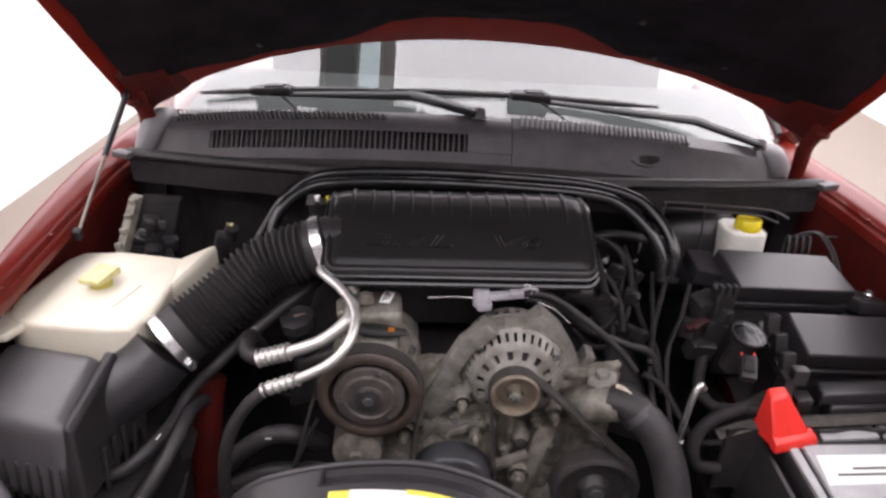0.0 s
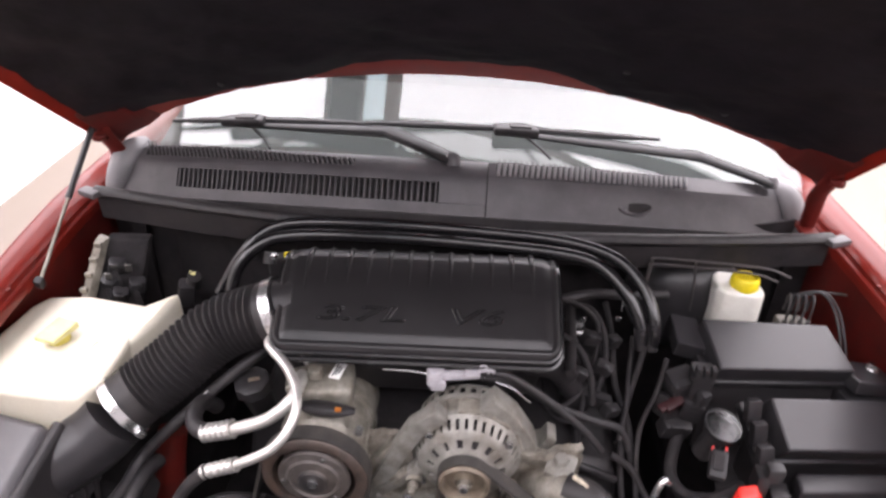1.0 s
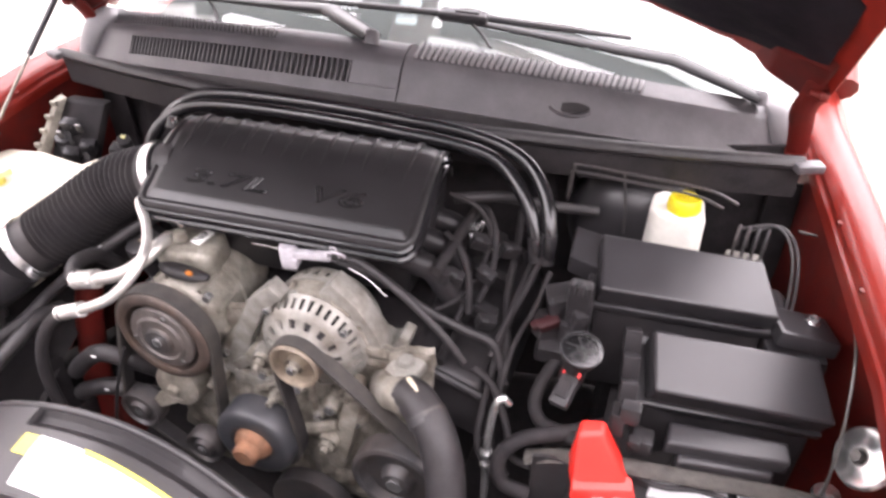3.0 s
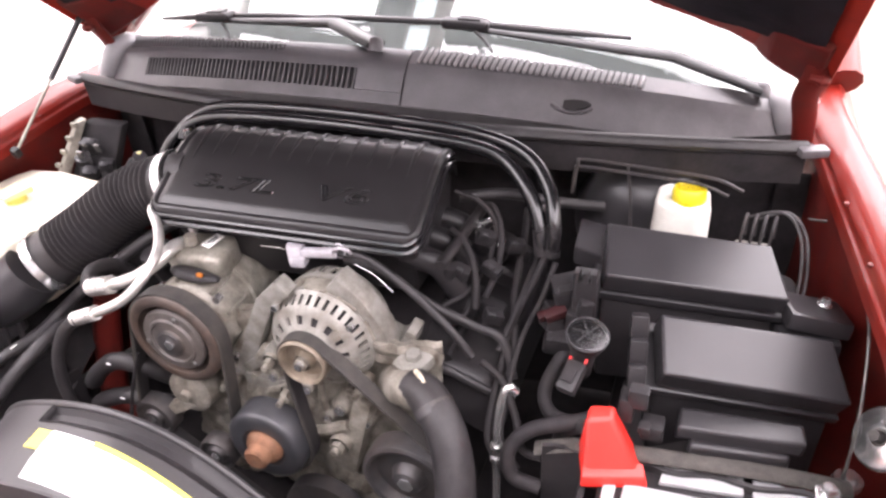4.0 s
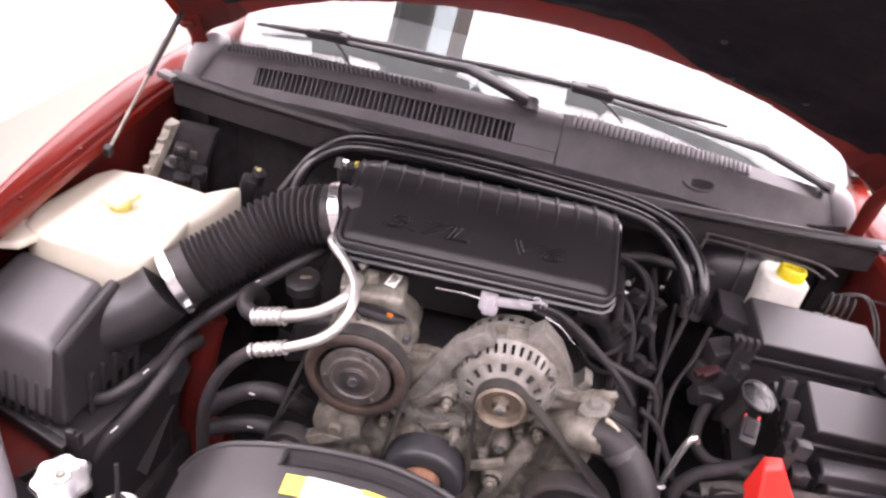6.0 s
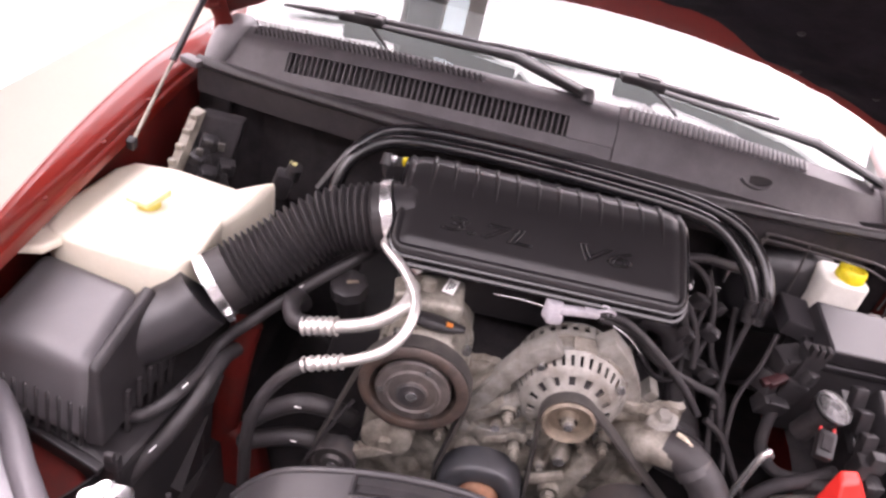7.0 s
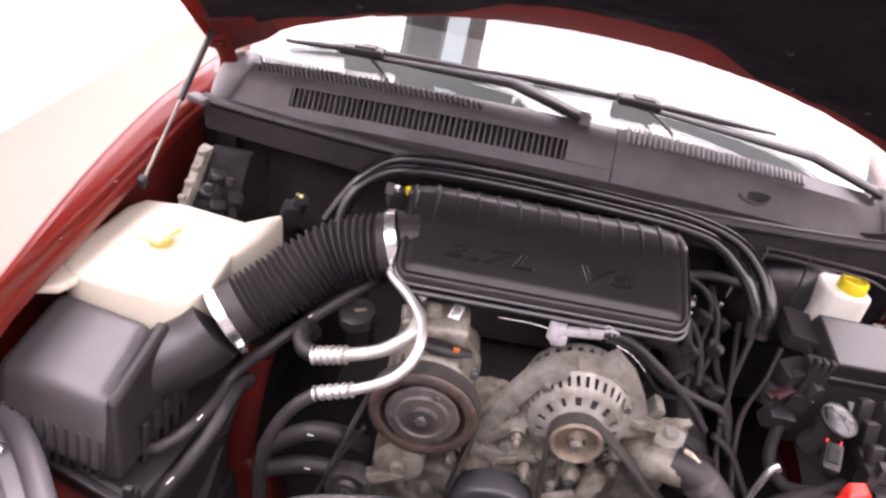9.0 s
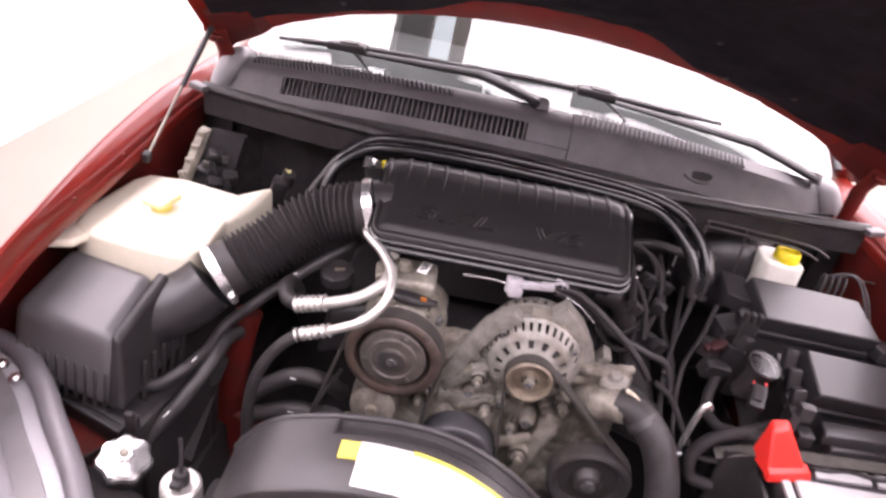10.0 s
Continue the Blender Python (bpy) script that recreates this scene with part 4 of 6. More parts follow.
for a in (-14, 20, 54, 104, 146):
    part("body_rib", moved(box((0.073, 0, -0.085), (0.010, 0.007, 0.05), 0.002), front(CC) @ pose(0, 0, 0, 0, 0, a)), COMPCAST, comp)
pul = part("pulley", moved(lathe([(0.056, -0.030), (0.066, -0.008), (0.0665, -0.001), (0.074, 0.001), (0.082, -0.002), (0.084, -0.005), (0.0845, -0.034), (0.074, -0.036), (0.05, -0.036)], 48), front(CC)), BROWNP, comp, "brown tinted grooved pulley")
part("clutch_plate", moved(lathe([(0, 0.003), (0.012, 0.003), (0.013, 0.0065), (0.022, 0.0065), (0.024, 0.002), (0.036, 0.001), (0.038, 0.0045), (0.042, 0.004), (0.044, 0.0), (0.056, -0.001), (0.058, -0.006), (0.056, -0.012), (0, -0.012)], 48), front(CC)), CLUTCH, comp, "dusty brown clutch plate")
part("clutch_hub", moved(lathe([(0, 0.0078), (0.021, 0.0078), (0.022, 0.0062), (0.024, 0.0060)], 36), front(CC)), PULLEY, comp, "dark clutch hub")
part("hub_bolt", moved(hexnut(0.009, 0.006), front((CC[0], CC[1] - 0.005, CC[2]))), STEEL, comp, "bright centre bolt")
for a in (70, 190, 310):
    part("rivet", moved(lathe([(0, 0.004), (0.004, 0.003), (0.005, 0)], 10), front((CC[0] + 0.049 * math.cos(radians(a)), CC[1], CC[2] + 0.049 * math.sin(radians(a))))), DULLSTEEL, comp)
part("label", box((-0.154, 0.806, 0.9895), (0.018, 0.034, 0.002), 0.0005, (4, 0, -12)), PAPER, comp, "small white data label")
for k in range(3):
    part("label_bar", box((-0.158 + 0.004 * k, 0.806, 0.9912), (0.0022, 0.026 - 0.006 * k, 0.0008), 0, (4, 0, -12)), INK, comp)
part("connector", joined(tube([(-0.205, 0.757, 0.958), (-0.185, 0.754, 0.957), (-0.150, 0.754, 0.955), (-0.118, 0.757, 0.953)], lambda k: 0.006 + 0.009 * math.sin(k * math.pi), 12, 6, 0.7), box((-0.178, 0.752, 0.960), (0.030, 0.014, 0.012), 0.004, (0, 4, -6))), BLACK, comp, "black clutch connector")
part("connector_lock", box((-0.142, 0.745, 0.9655), (0.010, 0.006, 0.006), 0.0015), material("orange_lock_plastic", (0.5, 0.17, 0.03), 0.4, 0, 0.1), comp, "orange connector lock")
for p in ((-0.215, 0.74, 0.935), (-0.108, 0.74, 0.935), (-0.10, 0.74, 0.82)):
    part("body_bolt", moved(hexnut(0.007, 0.012), front(p)), STEEL, comp)


def ac_line(points, r, crimp, rubber, label):
    t = thing("ac_line", points[0], label, "air conditioning line", "aluminium air conditioning lines")
    part("pipe", tube(points, r, 14, 8), ALU, t, "bare aluminium pipe")
    a, b = Vector(crimp[0]), Vector(crimp[1])
    n = 40
    part("crimp", sweep([a.lerp(b, k / n) for k in range(n + 1)], lambda k: r * 1.35 + 0.0014 * math.cos(k * 2 * math.pi * 5), 18), ALU, t, "ribbed aluminium crimp sleeve")
    part("rubber_hose", tube(rubber, r * 1.3, 14, 8), RUBBER, t, "black rubber hose")


ac_line([(-0.352, 0.719, 0.916), (-0.300, 0.717, 0.934), (-0.250, 0.722, 0.955), (-0.216, 0.742, 0.978), (-0.208, 0.775, 0.988), (-0.214, 0.805, 0.975)], 0.0105,
        [(-0.354, 0.719, 0.915), (-0.304, 0.717, 0.933)], [(-0.348, 0.720, 0.917), (-0.372, 0.731, 0.914), (-0.386, 0.758, 0.916), (-0.388, 0.80, 0.900), (-0.383, 0.83, 0.86)], "bare aluminium suction line with crimped hose")
ac_line([(-0.330, 0.655, 0.904), (-0.272, 0.653, 0.932), (-0.224, 0.664, 0.958), (-0.200, 0.690, 0.984), (-0.199, 0.730, 1.006), (-0.224, 0.770, 1.020), (-0.262, 0.806, 1.031), (-0.264, 0.830, 1.026), (-0.240, 0.842, 1.012), (-0.208, 0.830, 0.982)], 0.0078,
        [(-0.332, 0.655, 0.903), (-0.278, 0.653, 0.929)], [(-0.326, 0.656, 0.907), (-0.360, 0.646, 0.875), (-0.388, 0.638, 0.82), (-0.402, 0.635, 0.745), (-0.405, 0.64, 0.60)], "bare aluminium discharge line with crimped hose")

# ---- alternator ----
alt = thing("alternator", (0.054, 0.75, 0.8), "dirty aluminium alternator with slotted vents", "alternator")
AC_ = (0.062, 0.690, 0.890)
BIG = Matrix.Diagonal((1.1, 1.1, 1.1, 1))
part("stator_core", moved(lathe([(0, -0.02), (0.045, -0.022), (0.058, -0.034), (0.067, -0.05), (0.069, -0.115), (0, -0.118)], 36), front(AC_) @ BIG), DARK, alt, "dark windings behind the vents")


def slotted(profile, seg, cuts):
    """A turned shell with openings: cuts maps a row of the profile to (period, open) in segments."""
    bm = bmesh.new()
    rings = [[bm.verts.new((r * math.cos(2 * math.pi * k / seg), r * math.sin(2 * math.pi * k / seg), h)) for k in range(seg)] for r, h in profile]
    for i, (p, q) in enumerate(zip(rings, rings[1:])):
        period, gap = cuts.get(i, (seg, 0))
        for k in range(seg):
            if k % period >= gap:
                n = (k + 1) % seg
                bm.faces.new((p[k], p[n], q[n], q[k]))
    return thick(bm, 0.004)


part("front_shell", moved(slotted([(0.036, -0.014), (0.042, -0.017), (0.046, -0.020), (0.057, -0.025), (0.0625, -0.028), (0.0685, -0.034), (0.0755, -0.048), (0.0795, -0.052), (0.0800, -0.060)], 180, {2: (12, 5), 5: (5, 2)}), front(AC_) @ BIG), ALTCAST, alt, "cast front shell with slots", 30)
part("stator_band", moved(lathe([(0.074, -0.058), (0.0768, -0.059), (0.0768, -0.087), (0.074, -0.088)], 60), front(AC_) @ BIG), CAST, alt, "dull stator band")
part("rear_shell", moved(slotted([(0.0800, -0.086), (0.0802, -0.092), (0.0798, -0.095), (0.0775, -0.112), (0.074, -0.120), (0.05, -0.128), (0.02, -0.130)], 180, {2: (6, 3)}), front(AC_) @ BIG), ALTCAST, alt, "cast rear shell with slots", 30)
for a in (38, 135, 215, 318):
    c, s = math.cos(radians(a)), math.sin(radians(a))
    part("spoke", hexa([Vector((AC_[0] + r * c - w * s, AC_[1] + h, AC_[2] + r * s + w * c)) for r, w, h in
                        ((0.036, -0.006, 0.034), (0.036, 0.006, 0.034), (0.066, 0.008, 0.045), (0.066, -0.008, 0.045),
                         (0.036, -0.006, 0.016), (0.036, 0.006, 0.016), (0.066, 0.007, 0.026), (0.066, -0.007, 0.026))], 0.003), ALTCAST, alt)
    part("through_bolt", moved(hexnut(0.006, 0.008), front((AC_[0] + 0.083 * c, AC_[1] + 0.04, AC_[2] + 0.083 * s))), STEEL, alt)
apul = part("pulley", moved(lathe([(0.012, 0.004), (0.015, -0.006), (0.028, -0.006), (0.031, 0.006), (0.034, 0.008), (0.0365, 0.005), (0.0365, -0.022), (0.030, -0.024), (0.012, -0.024)], 40), front(AC_) @ BIG), BRASSY, alt, "tan stained grooved pulley")
part("pulley_nut", moved(hexnut(0.011, 0.014), front((AC_[0], AC_[1] + 0.004, AC_[2]))), CAST, alt, "dirty pulley nut")
part("shaft", moved(lathe([(0, 0.016), (0.006, 0.015), (0.006, 0.0)], 14), front(AC_) @ BIG), STEEL, alt)
part("leg", joined(
    strap([(0.020, 0.985, 0.014), (-0.020, 0.945, 0.015), (-0.050, 0.885, 0.014), (-0.076, 0.820, 0.016), (-0.088, 0.780, 0.020)], 0.728, 0.756),
    strap([(-0.078, 0.806, 0.009), (-0.040, 0.838, 0.009), (-0.010, 0.872, 0.010)], 0.722, 0.742),
    strap([(-0.084, 0.786, 0.012), (-0.030, 0.782, 0.011), (0.020, 0.800, 0.012)], 0.722, 0.748)), ALTCAST, alt, "open triangular cast mounting leg")
part("arm", joined(
    strap([(0.088, 0.992, 0.016), (0.122, 0.960, 0.018), (0.150, 0.915, 0.018), (0.162, 0.880, 0.016)], 0.752, 0.790),
    strap([(0.150, 0.880, 0.014), (0.172, 0.874, 0.013), (0.190, 0.884, 0.011), (0.198, 0.906, 0.008)], 0.778, 0.815)), ALTCAST, alt, "hooked cast mounting arm")
part("stator_flat", joined(*[moved(box((0, 0.0855, -0.073), (0.036, 0.010, 0.030), 0.003), front(AC_) @ pose(0, 0, 0, 0, 0, a)) for a in (-70, -35, 0, 35, 70)]), CAST, alt, "stepped flats of the stator band")
term = part("terminal", joined(moved(lathe([(0, 0.03), (0.012, 0.03), (0.014, 0.027), (0.014, 0.0)], 18), pose(0.004, 0.803, 0.985)), box((0.042, 0.804, 1.005), (0.066, 0.014, 0.013), 0.004, (0, -6, 4)), box((0.008, 0.802, 0.988), (0.026, 0.028, 0.018), 0.006, (0, 0, 10)), box((0.062, 0.802, 1.013), (0.022, 0.020, 0.008), 0.003, (0, -6, 4))), GREYCLIP, alt, "grey cable terminal boot")
part("wire_clip", tube([(0.070, 0.800, 1.018), (0.084, 0.798, 1.024), (0.095, 0.803, 1.018), (0.094, 0.812, 1.006), (0.082, 0.812, 1.000)], 0.0028, 8), GREYCLIP, alt)

# ---- engine front ----
eng = thing("engine_block", (0, 0.9, 0.45), "grimy aluminium engine front with timing cover", "engine")


def cover_face(u, v):
    x, z = -0.235 + 0.48 * u, 0.50 + 0.40 * v
    y = 0.768 - 0.016 * math.sin(u * 9 + 1) * math.sin(v * 7) - 0.03 * math.exp(-((x + 0.06) ** 2 + (z - 0.66) ** 2) / 0.012) + 0.16 * max(0, abs(x) - 0.17)
    y -= 0.020 * max(0, noise.noise((x * 22, 1.7, z * 22))) + 0.007 * noise.noise((x * 60, 4.1, z * 60))
    return (x, y, z)


part("timing_cover", thick(grid(84, 70, cover_face), 0.012), CAST, eng, "dirty cast timing cover", 25)
for x, z, r in ((-0.03, 0.80, 0.014), (0.0, 0.775, 0.011), (0.03, 0.79, 0.016), (-0.07, 0.775, 0.012), (0.085, 0.76, 0.018), (0.11, 0.80, 0.012), (0.06, 0.735, 0.013), (-0.005, 0.745, 0.009), (0.13, 0.745, 0.014), (-0.105, 0.79, 0.015)):
    part("cover_boss", moved(lathe([(0, 0.034), (r * 0.7, 0.034), (r, 0.028), (r * 1.15, 0)], 18), front((x, 0.762, z), tip=-6)), CAST, eng)
    part("cover_bolt", moved(hexnut(r * 0.55, 0.008), front((x, 0.730, z))), STEEL if r > 0.012 else CAST, eng)
part("cover_web", joined(hexa([(-0.02, 0.73, 0.70), (0.0, 0.725, 0.70), (0.0, 0.76, 0.70), (-0.02, 0.76, 0.70), (0.0, 0.73, 0.81), (0.018, 0.725, 0.81), (0.018, 0.76, 0.81), (0.0, 0.76, 0.81)], 0.005),
                         hexa([(0.07, 0.715, 0.63), (0.10, 0.715, 0.62), (0.10, 0.76, 0.62), (0.07, 0.76, 0.63), (0.115, 0.72, 0.80), (0.145, 0.72, 0.79), (0.145, 0.76, 0.79), (0.115, 0.76, 0.80)], 0.008),
                         hexa([(-0.15, 0.735, 0.775), (-0.09, 0.735, 0.77), (-0.09, 0.77, 0.77), (-0.15, 0.77, 0.775), (-0.06, 0.74, 0.90), (-0.035, 0.74, 0.89), (-0.035, 0.77, 0.89), (-0.06, 0.77, 0.90)], 0.006)), CAST, eng, "cast ribs and brackets")
for k, (p, q, r) in enumerate((((-0.075, 0.735, 0.80), (-0.03, 0.73, 0.86), 0.008), ((-0.05, 0.728, 0.765), (0.02, 0.722, 0.80), 0.007), ((0.02, 0.72, 0.70), (0.10, 0.722, 0.735), 0.009),
                               ((0.105, 0.725, 0.69), (0.15, 0.745, 0.80), 0.008), ((-0.10, 0.74, 0.72), (-0.065, 0.73, 0.80), 0.009), ((0.06, 0.725, 0.76), (0.065, 0.72, 0.83), 0.006), ((-0.225, 0.77, 0.80), (-0.16, 0.75, 0.79), 0.010))):
    part("cast_rib", tube([p, Vector(p).lerp(Vector(q), 0.5) + Vector((0, -0.003, 0)), q], r, 8, 4, 1.2), CAST, eng)
for x, y, z, r, h in ((-0.115, 0.715, 0.775, 0.010, 0.02), (0.015, 0.712, 0.735, 0.008, 0.018), (-0.02, 0.715, 0.845, 0.009, 0.02), (0.085, 0.705, 0.70, 0.012, 0.018), (0.135, 0.715, 0.83, 0.009, 0.02), (-0.20, 0.73, 0.81, 0.009, 0.02), (0.005, 0.71, 0.79, 0.010, 0.03)):
    part("stud", joined(moved(lathe([(0, h), (r * 0.5, h), (r * 0.55, 0)], 12), front((x, y, z))), moved(hexnut(r, h * 0.5), front((x, y, z))), moved(lathe([(r * 1.5, 0.001), (r * 1.5, -0.03)], 14), front((x, y, z)))), CAST, eng)
part("block", hexa([(-0.26, 0.80, 0.45), (0.26, 0.80, 0.45), (0.26, 1.18, 0.45), (-0.26, 1.18, 0.45),
                    (-0.22, 0.80, 0.86), (0.20, 0.80, 0.86), (0.20, 1.18, 0.86), (-0.22, 1.18, 0.86)], 0.02), DARK, eng, "grimy dark engine block")
vc = part("valve_cover", hexa([(0.17, 0.785, 0.76), (0.33, 0.785, 0.70), (0.34, 1.16, 0.72), (0.18, 1.16, 0.80),
                               (0.185, 0.795, 0.858), (0.318, 0.80, 0.815), (0.322, 1.15, 0.835), (0.185, 1.15, 0.875)], 0.022, 3), BLACK, eng, "black plastic valve cover")
part("valve_cover_rib", tube([(0.19, 0.79, 0.852), (0.24, 0.785, 0.845), (0.315, 0.792, 0.808)], 0.007, 8), BLACK, vc)
part("valve_cover_rib", tube([(0.245, 0.80, 0.852), (0.25, 0.95, 0.865), (0.25, 1.12, 0.868)], 0.008, 8), BLACK, vc)
part("valve_cover", hexa([(-0.34, 0.82, 0.72), (-0.20, 0.82, 0.78), (-0.20, 1.16, 0.80), (-0.34, 1.16, 0.74),
                          (-0.325, 0.83, 0.835), (-0.205, 0.83, 0.87), (-0.205, 1.15, 0.89), (-0.325, 1.15, 0.85)], 0.02, 3), BLACK, eng, "black plastic valve cover")
oil = part("oil_cap", moved(lathe([(0, 0.030), (0.024, 0.030), (0.030, 0.027), (0.032, 0.008), (0.026, 0), (0.022, -0.05)], 30, lambda a: 1 + 0.035 * math.cos(8 * a)), pose(-0.312, 0.842, 0.895, 10, -8)), BLACK, eng, "black oil filler cap")
part("cap_mark", box((-0.310, 0.836, 0.927), (0.020, 0.006, 0.003), 0.001, (10, -8, 15)), BRASSY, oil, "faded tan cap mark")
for k in range(3):
    y = 0.90 + 0.085 * k
    coil = part("ignition_coil", joined(box((0.245, y, 0.892), (0.05, 0.04, 0.045), 0.008, (0, 18, 0)), box((0.285, y, 0.885), (0.045, 0.022, 0.024), 0.005, (0, 18, 0))), BLACK, eng, "black ignition coil")
    part("coil_bolt", moved(hexnut(0.006, 0.006), pose(0.222, y - 0.005, 0.918)), STEEL, coil)
for k in range(3):
    y = 0.88 + 0.07 * k
    inj = part("injector", moved(lathe([(0, 0.05), (0.010, 0.05), (0.012, 0.044), (0.012, 0.018), (0.009, 0.014), (0.009, 0)], 14), along((0.215, y, 0.925), (0.235, y - 0.01, 0.99))), BLACK, eng, "black fuel injector")
part("fuel_rail", tube([(0.222, 0.85, 0.985), (0.228, 0.94, 0.99), (0.232, 1.03, 0.99)], 0.009, 10), DARK, eng)
for p, q in (((0.232, 0.985, 0.965), (0.262, 0.992, 0.955)), ((0.268, 0.955, 0.962), (0.285, 0.99, 0.95)), ((0.243, 0.965, 0.995), (0.255, 1.0, 0.985))):
    part("rail_fitting", sweep([Vector(p), Vector(p).lerp(Vector(q), 0.5), Vector(q)], 0.006, 10), STEEL, eng, "bright metal fitting")
part("dipstick_tube", tube([(0.376, 0.722, 0.892), (0.367, 0.718, 0.902), (0.359, 0.714, 0.888), (0.353, 0.711, 0.84), (0.350, 0.71, 0.78), (0.350, 0.71, 0.70), (0.34, 0.73, 0.55)], 0.0058, 10), STEEL, eng, "bright metal dipstick tube")
part("dipstick_collar", joined(*[moved(lathe([(0.006, -0.004), (0.0095, -0.003), (0.0095, 0.003), (0.006, 0.004)], 14), pose(0.350, 0.710, z)) for z in (0.79, 0.765)]), STEEL, eng)

# ---- pulleys and belt ----
def idler(name, c, prof, mat, label, nut=None):
    t = thing(name, (c[0], c[1] + 0.03, c[2]), label, "pulley", "belt drive pulleys")
    part("wheel", moved(lathe(prof, 44), front(c)), mat, t)
    if nut:
        part("hub_nut", moved(hexnut(nut[0], nut[1]), front((c[0], c[1] + 0.004, c[2]))), nut[2], t)
    return t


WP, PS, ID, TN, CR = (-0.031, 0.666, 0.698), (0.216, 0.676, 0.695), (-0.271, 0.678, 0.674), (-0.150, 0.675, 0.625), (0.03, 0.70, 0.50)
wp = idler("water_pump_pulley", WP, [(0.02, -0.002), (0.036, -0.004), (0.040, 0.002), (0.058, 0.003), (0.066, 0.000), (0.070, -0.006), (0.070, -0.045), (0.05, -0.05), (0.02, -0.05)], BLUEP, "smooth blue-black water pump pulley")
part("fan_clutch_hub", moved(lathe([(0, 0.030), (0.017, 0.030), (0.021, 0.026), (0.022, 0.012), (0.030, 0.006), (0.034, -0.004)], 28), front(WP)), RUST, wp, "rusted brown hub")
idler("power_steering_pulley", PS, [(0.012, 0.004), (0.022, 0.002), (0.030, -0.014), (0.056, -0.016), (0.062, 0.0), (0.068, 0.002), (0.074, -0.001), (0.0755, -0.006), (0.0755, -0.034), (0.06, -0.036), (0.012, -0.036)], PULLEY, "dark ribbed power steering pulley", (0.014, 0.010, STEEL))
idler("idler_pulley", ID, [(0.008, 0.004), (0.017, 0.004), (0.020, -0.003), (0.030, -0.004), (0.034, 0.002), (0.038, 0.001), (0.039, -0.004), (0.039, -0.028), (0.008, -0.03)], PULLEY, "small dark idler pulley", (0.009, 0.008, STEEL))
idler("tensioner_pulley", TN, [(0.008, 0.003), (0.016, 0.003), (0.020, -0.004), (0.028, -0.004), (0.032, 0.002), (0.035, -0.002), (0.035, -0.026), (0.008, -0.03)], PULLEY, "small dark tensioner pulley", (0.009, 0.008, STEEL))
idler("crank_pulley", CR, [(0.02, 0), (0.05, -0.004), (0.07, 0.0), (0.078, -0.003), (0.078, -0.03), (0.02, -0.03)], PULLEY, "dark steel crankshaft pulley below")
tb = thing("belt_tensioner", (-0.20, 0.72, 0.75), "dirty cast aluminium belt tensioner body", "belt tensioner")
part("tensioner_case", joined(moved(lathe([(0, 0.02), (0.030, 0.02), (0.042, 0.012), (0.046, -0.03), (0.044, -0.09)], 30), front((-0.195, 0.715, 0.738), tip=-4)),
                              moved(lathe([(0, 0.012), (0.010, 0.012), (0.012, 0)], 14), front((-0.195, 0.698, 0.738)))), CAST, tb, "round cast case")
part("tensioner_arm", hexa([(-0.215, 0.69, 0.72), (-0.175, 0.69, 0.72), (-0.175, 0.715, 0.72), (-0.215, 0.715, 0.72), (-0.285, 0.69, 0.675), (-0.265, 0.69, 0.66), (-0.265, 0.712, 0.66), (-0.285, 0.712, 0.675)], 0.006), CAST, tb)


def belt(circles, y, width):
    """A closed ribbon round (x, z, radius, turn) circles; turn 1 is clockwise seen from the front."""
    n = len(circles)
    tang = []
    for i in range(n):
        (x1, z1, r1, s1), (x2, z2, r2, s2) = circles[i], circles[(i + 1) % n]
        dist, phi = math.hypot(x2 - x1, z2 - z1), math.atan2(z2 - z1, x2 - x1)
        a = phi + math.acos((s1 * r1 - s2 * r2) / dist)
        nx, nz = math.cos(a), math.sin(a)
        tang.append(((x1 + s1 * r1 * nx, z1 + s1 * r1 * nz), (x2 + s2 * r2 * nx, z2 + s2 * r2 * nz)))
    pts = []
    for i in range(n):
        x, z, r, s = circles[i]
        pin, pout = tang[i - 1][1], tang[i][0]
        a0, a1 = math.atan2(pin[1] - z, pin[0] - x), math.atan2(pout[1] - z, pout[0] - x)
        if s > 0:
            while a1 > a0:
                a1 -= 2 * math.pi
        else:
            while a1 < a0:
                a1 += 2 * math.pi
        k = max(2, int(abs(a1 - a0) / 0.14))
        pts += [(x + r * math.cos(a0 + (a1 - a0) * j / k), z + r * math.sin(a0 + (a1 - a0) * j / k)) for j in range(k + 1)]
    bm = bmesh.new()
    f = [bm.verts.new((x, y - width / 2, z)) for x, z in pts]
    b = [bm.verts.new((x, y + width / 2, z)) for x, z in pts]
    m = len(pts)
    for i in range(m):
        bm.faces.new((f[i], f[(i + 1) % m], b[(i + 1) % m], b[i]))
    return thick(bm, 0.0045)


serp = thing("serpentine_belt", (0, 0.70, 0.5), "worn black serpentine belt over the pulleys", "drive belt")
part("belt_band", belt([(CC[0], CC[2], 0.0875, 1), (WP[0], WP[2], 0.0725, -1), (AC_[0], AC_[2], 0.0430, 1), (PS[0], PS[2], 0.0785, 1), (CR[0], CR[2], 0.081, 1), (ID[0], ID[2], 0.0415, 1)], 0.700, 0.026), BELTRUB, serp, angle=60)
part("belt_ribs", belt([(CC[0], CC[2], 0.0862, 1), (WP[0], WP[2], 0.0738, -1), (AC_[0], AC_[2], 0.0417, 1), (PS[0], PS[2], 0.0772, 1), (CR[0], CR[2], 0.0797, 1), (ID[0], ID[2], 0.0402, 1)], 0.700, 0.022), RUBBER, serp, "darker ribbed inner side", angle=60)

# ---- cooling ----
neck = thing("thermostat_housing", (0.2, 0.75, 0.85), "dirty cast aluminium thermostat housing", "thermostat housing")
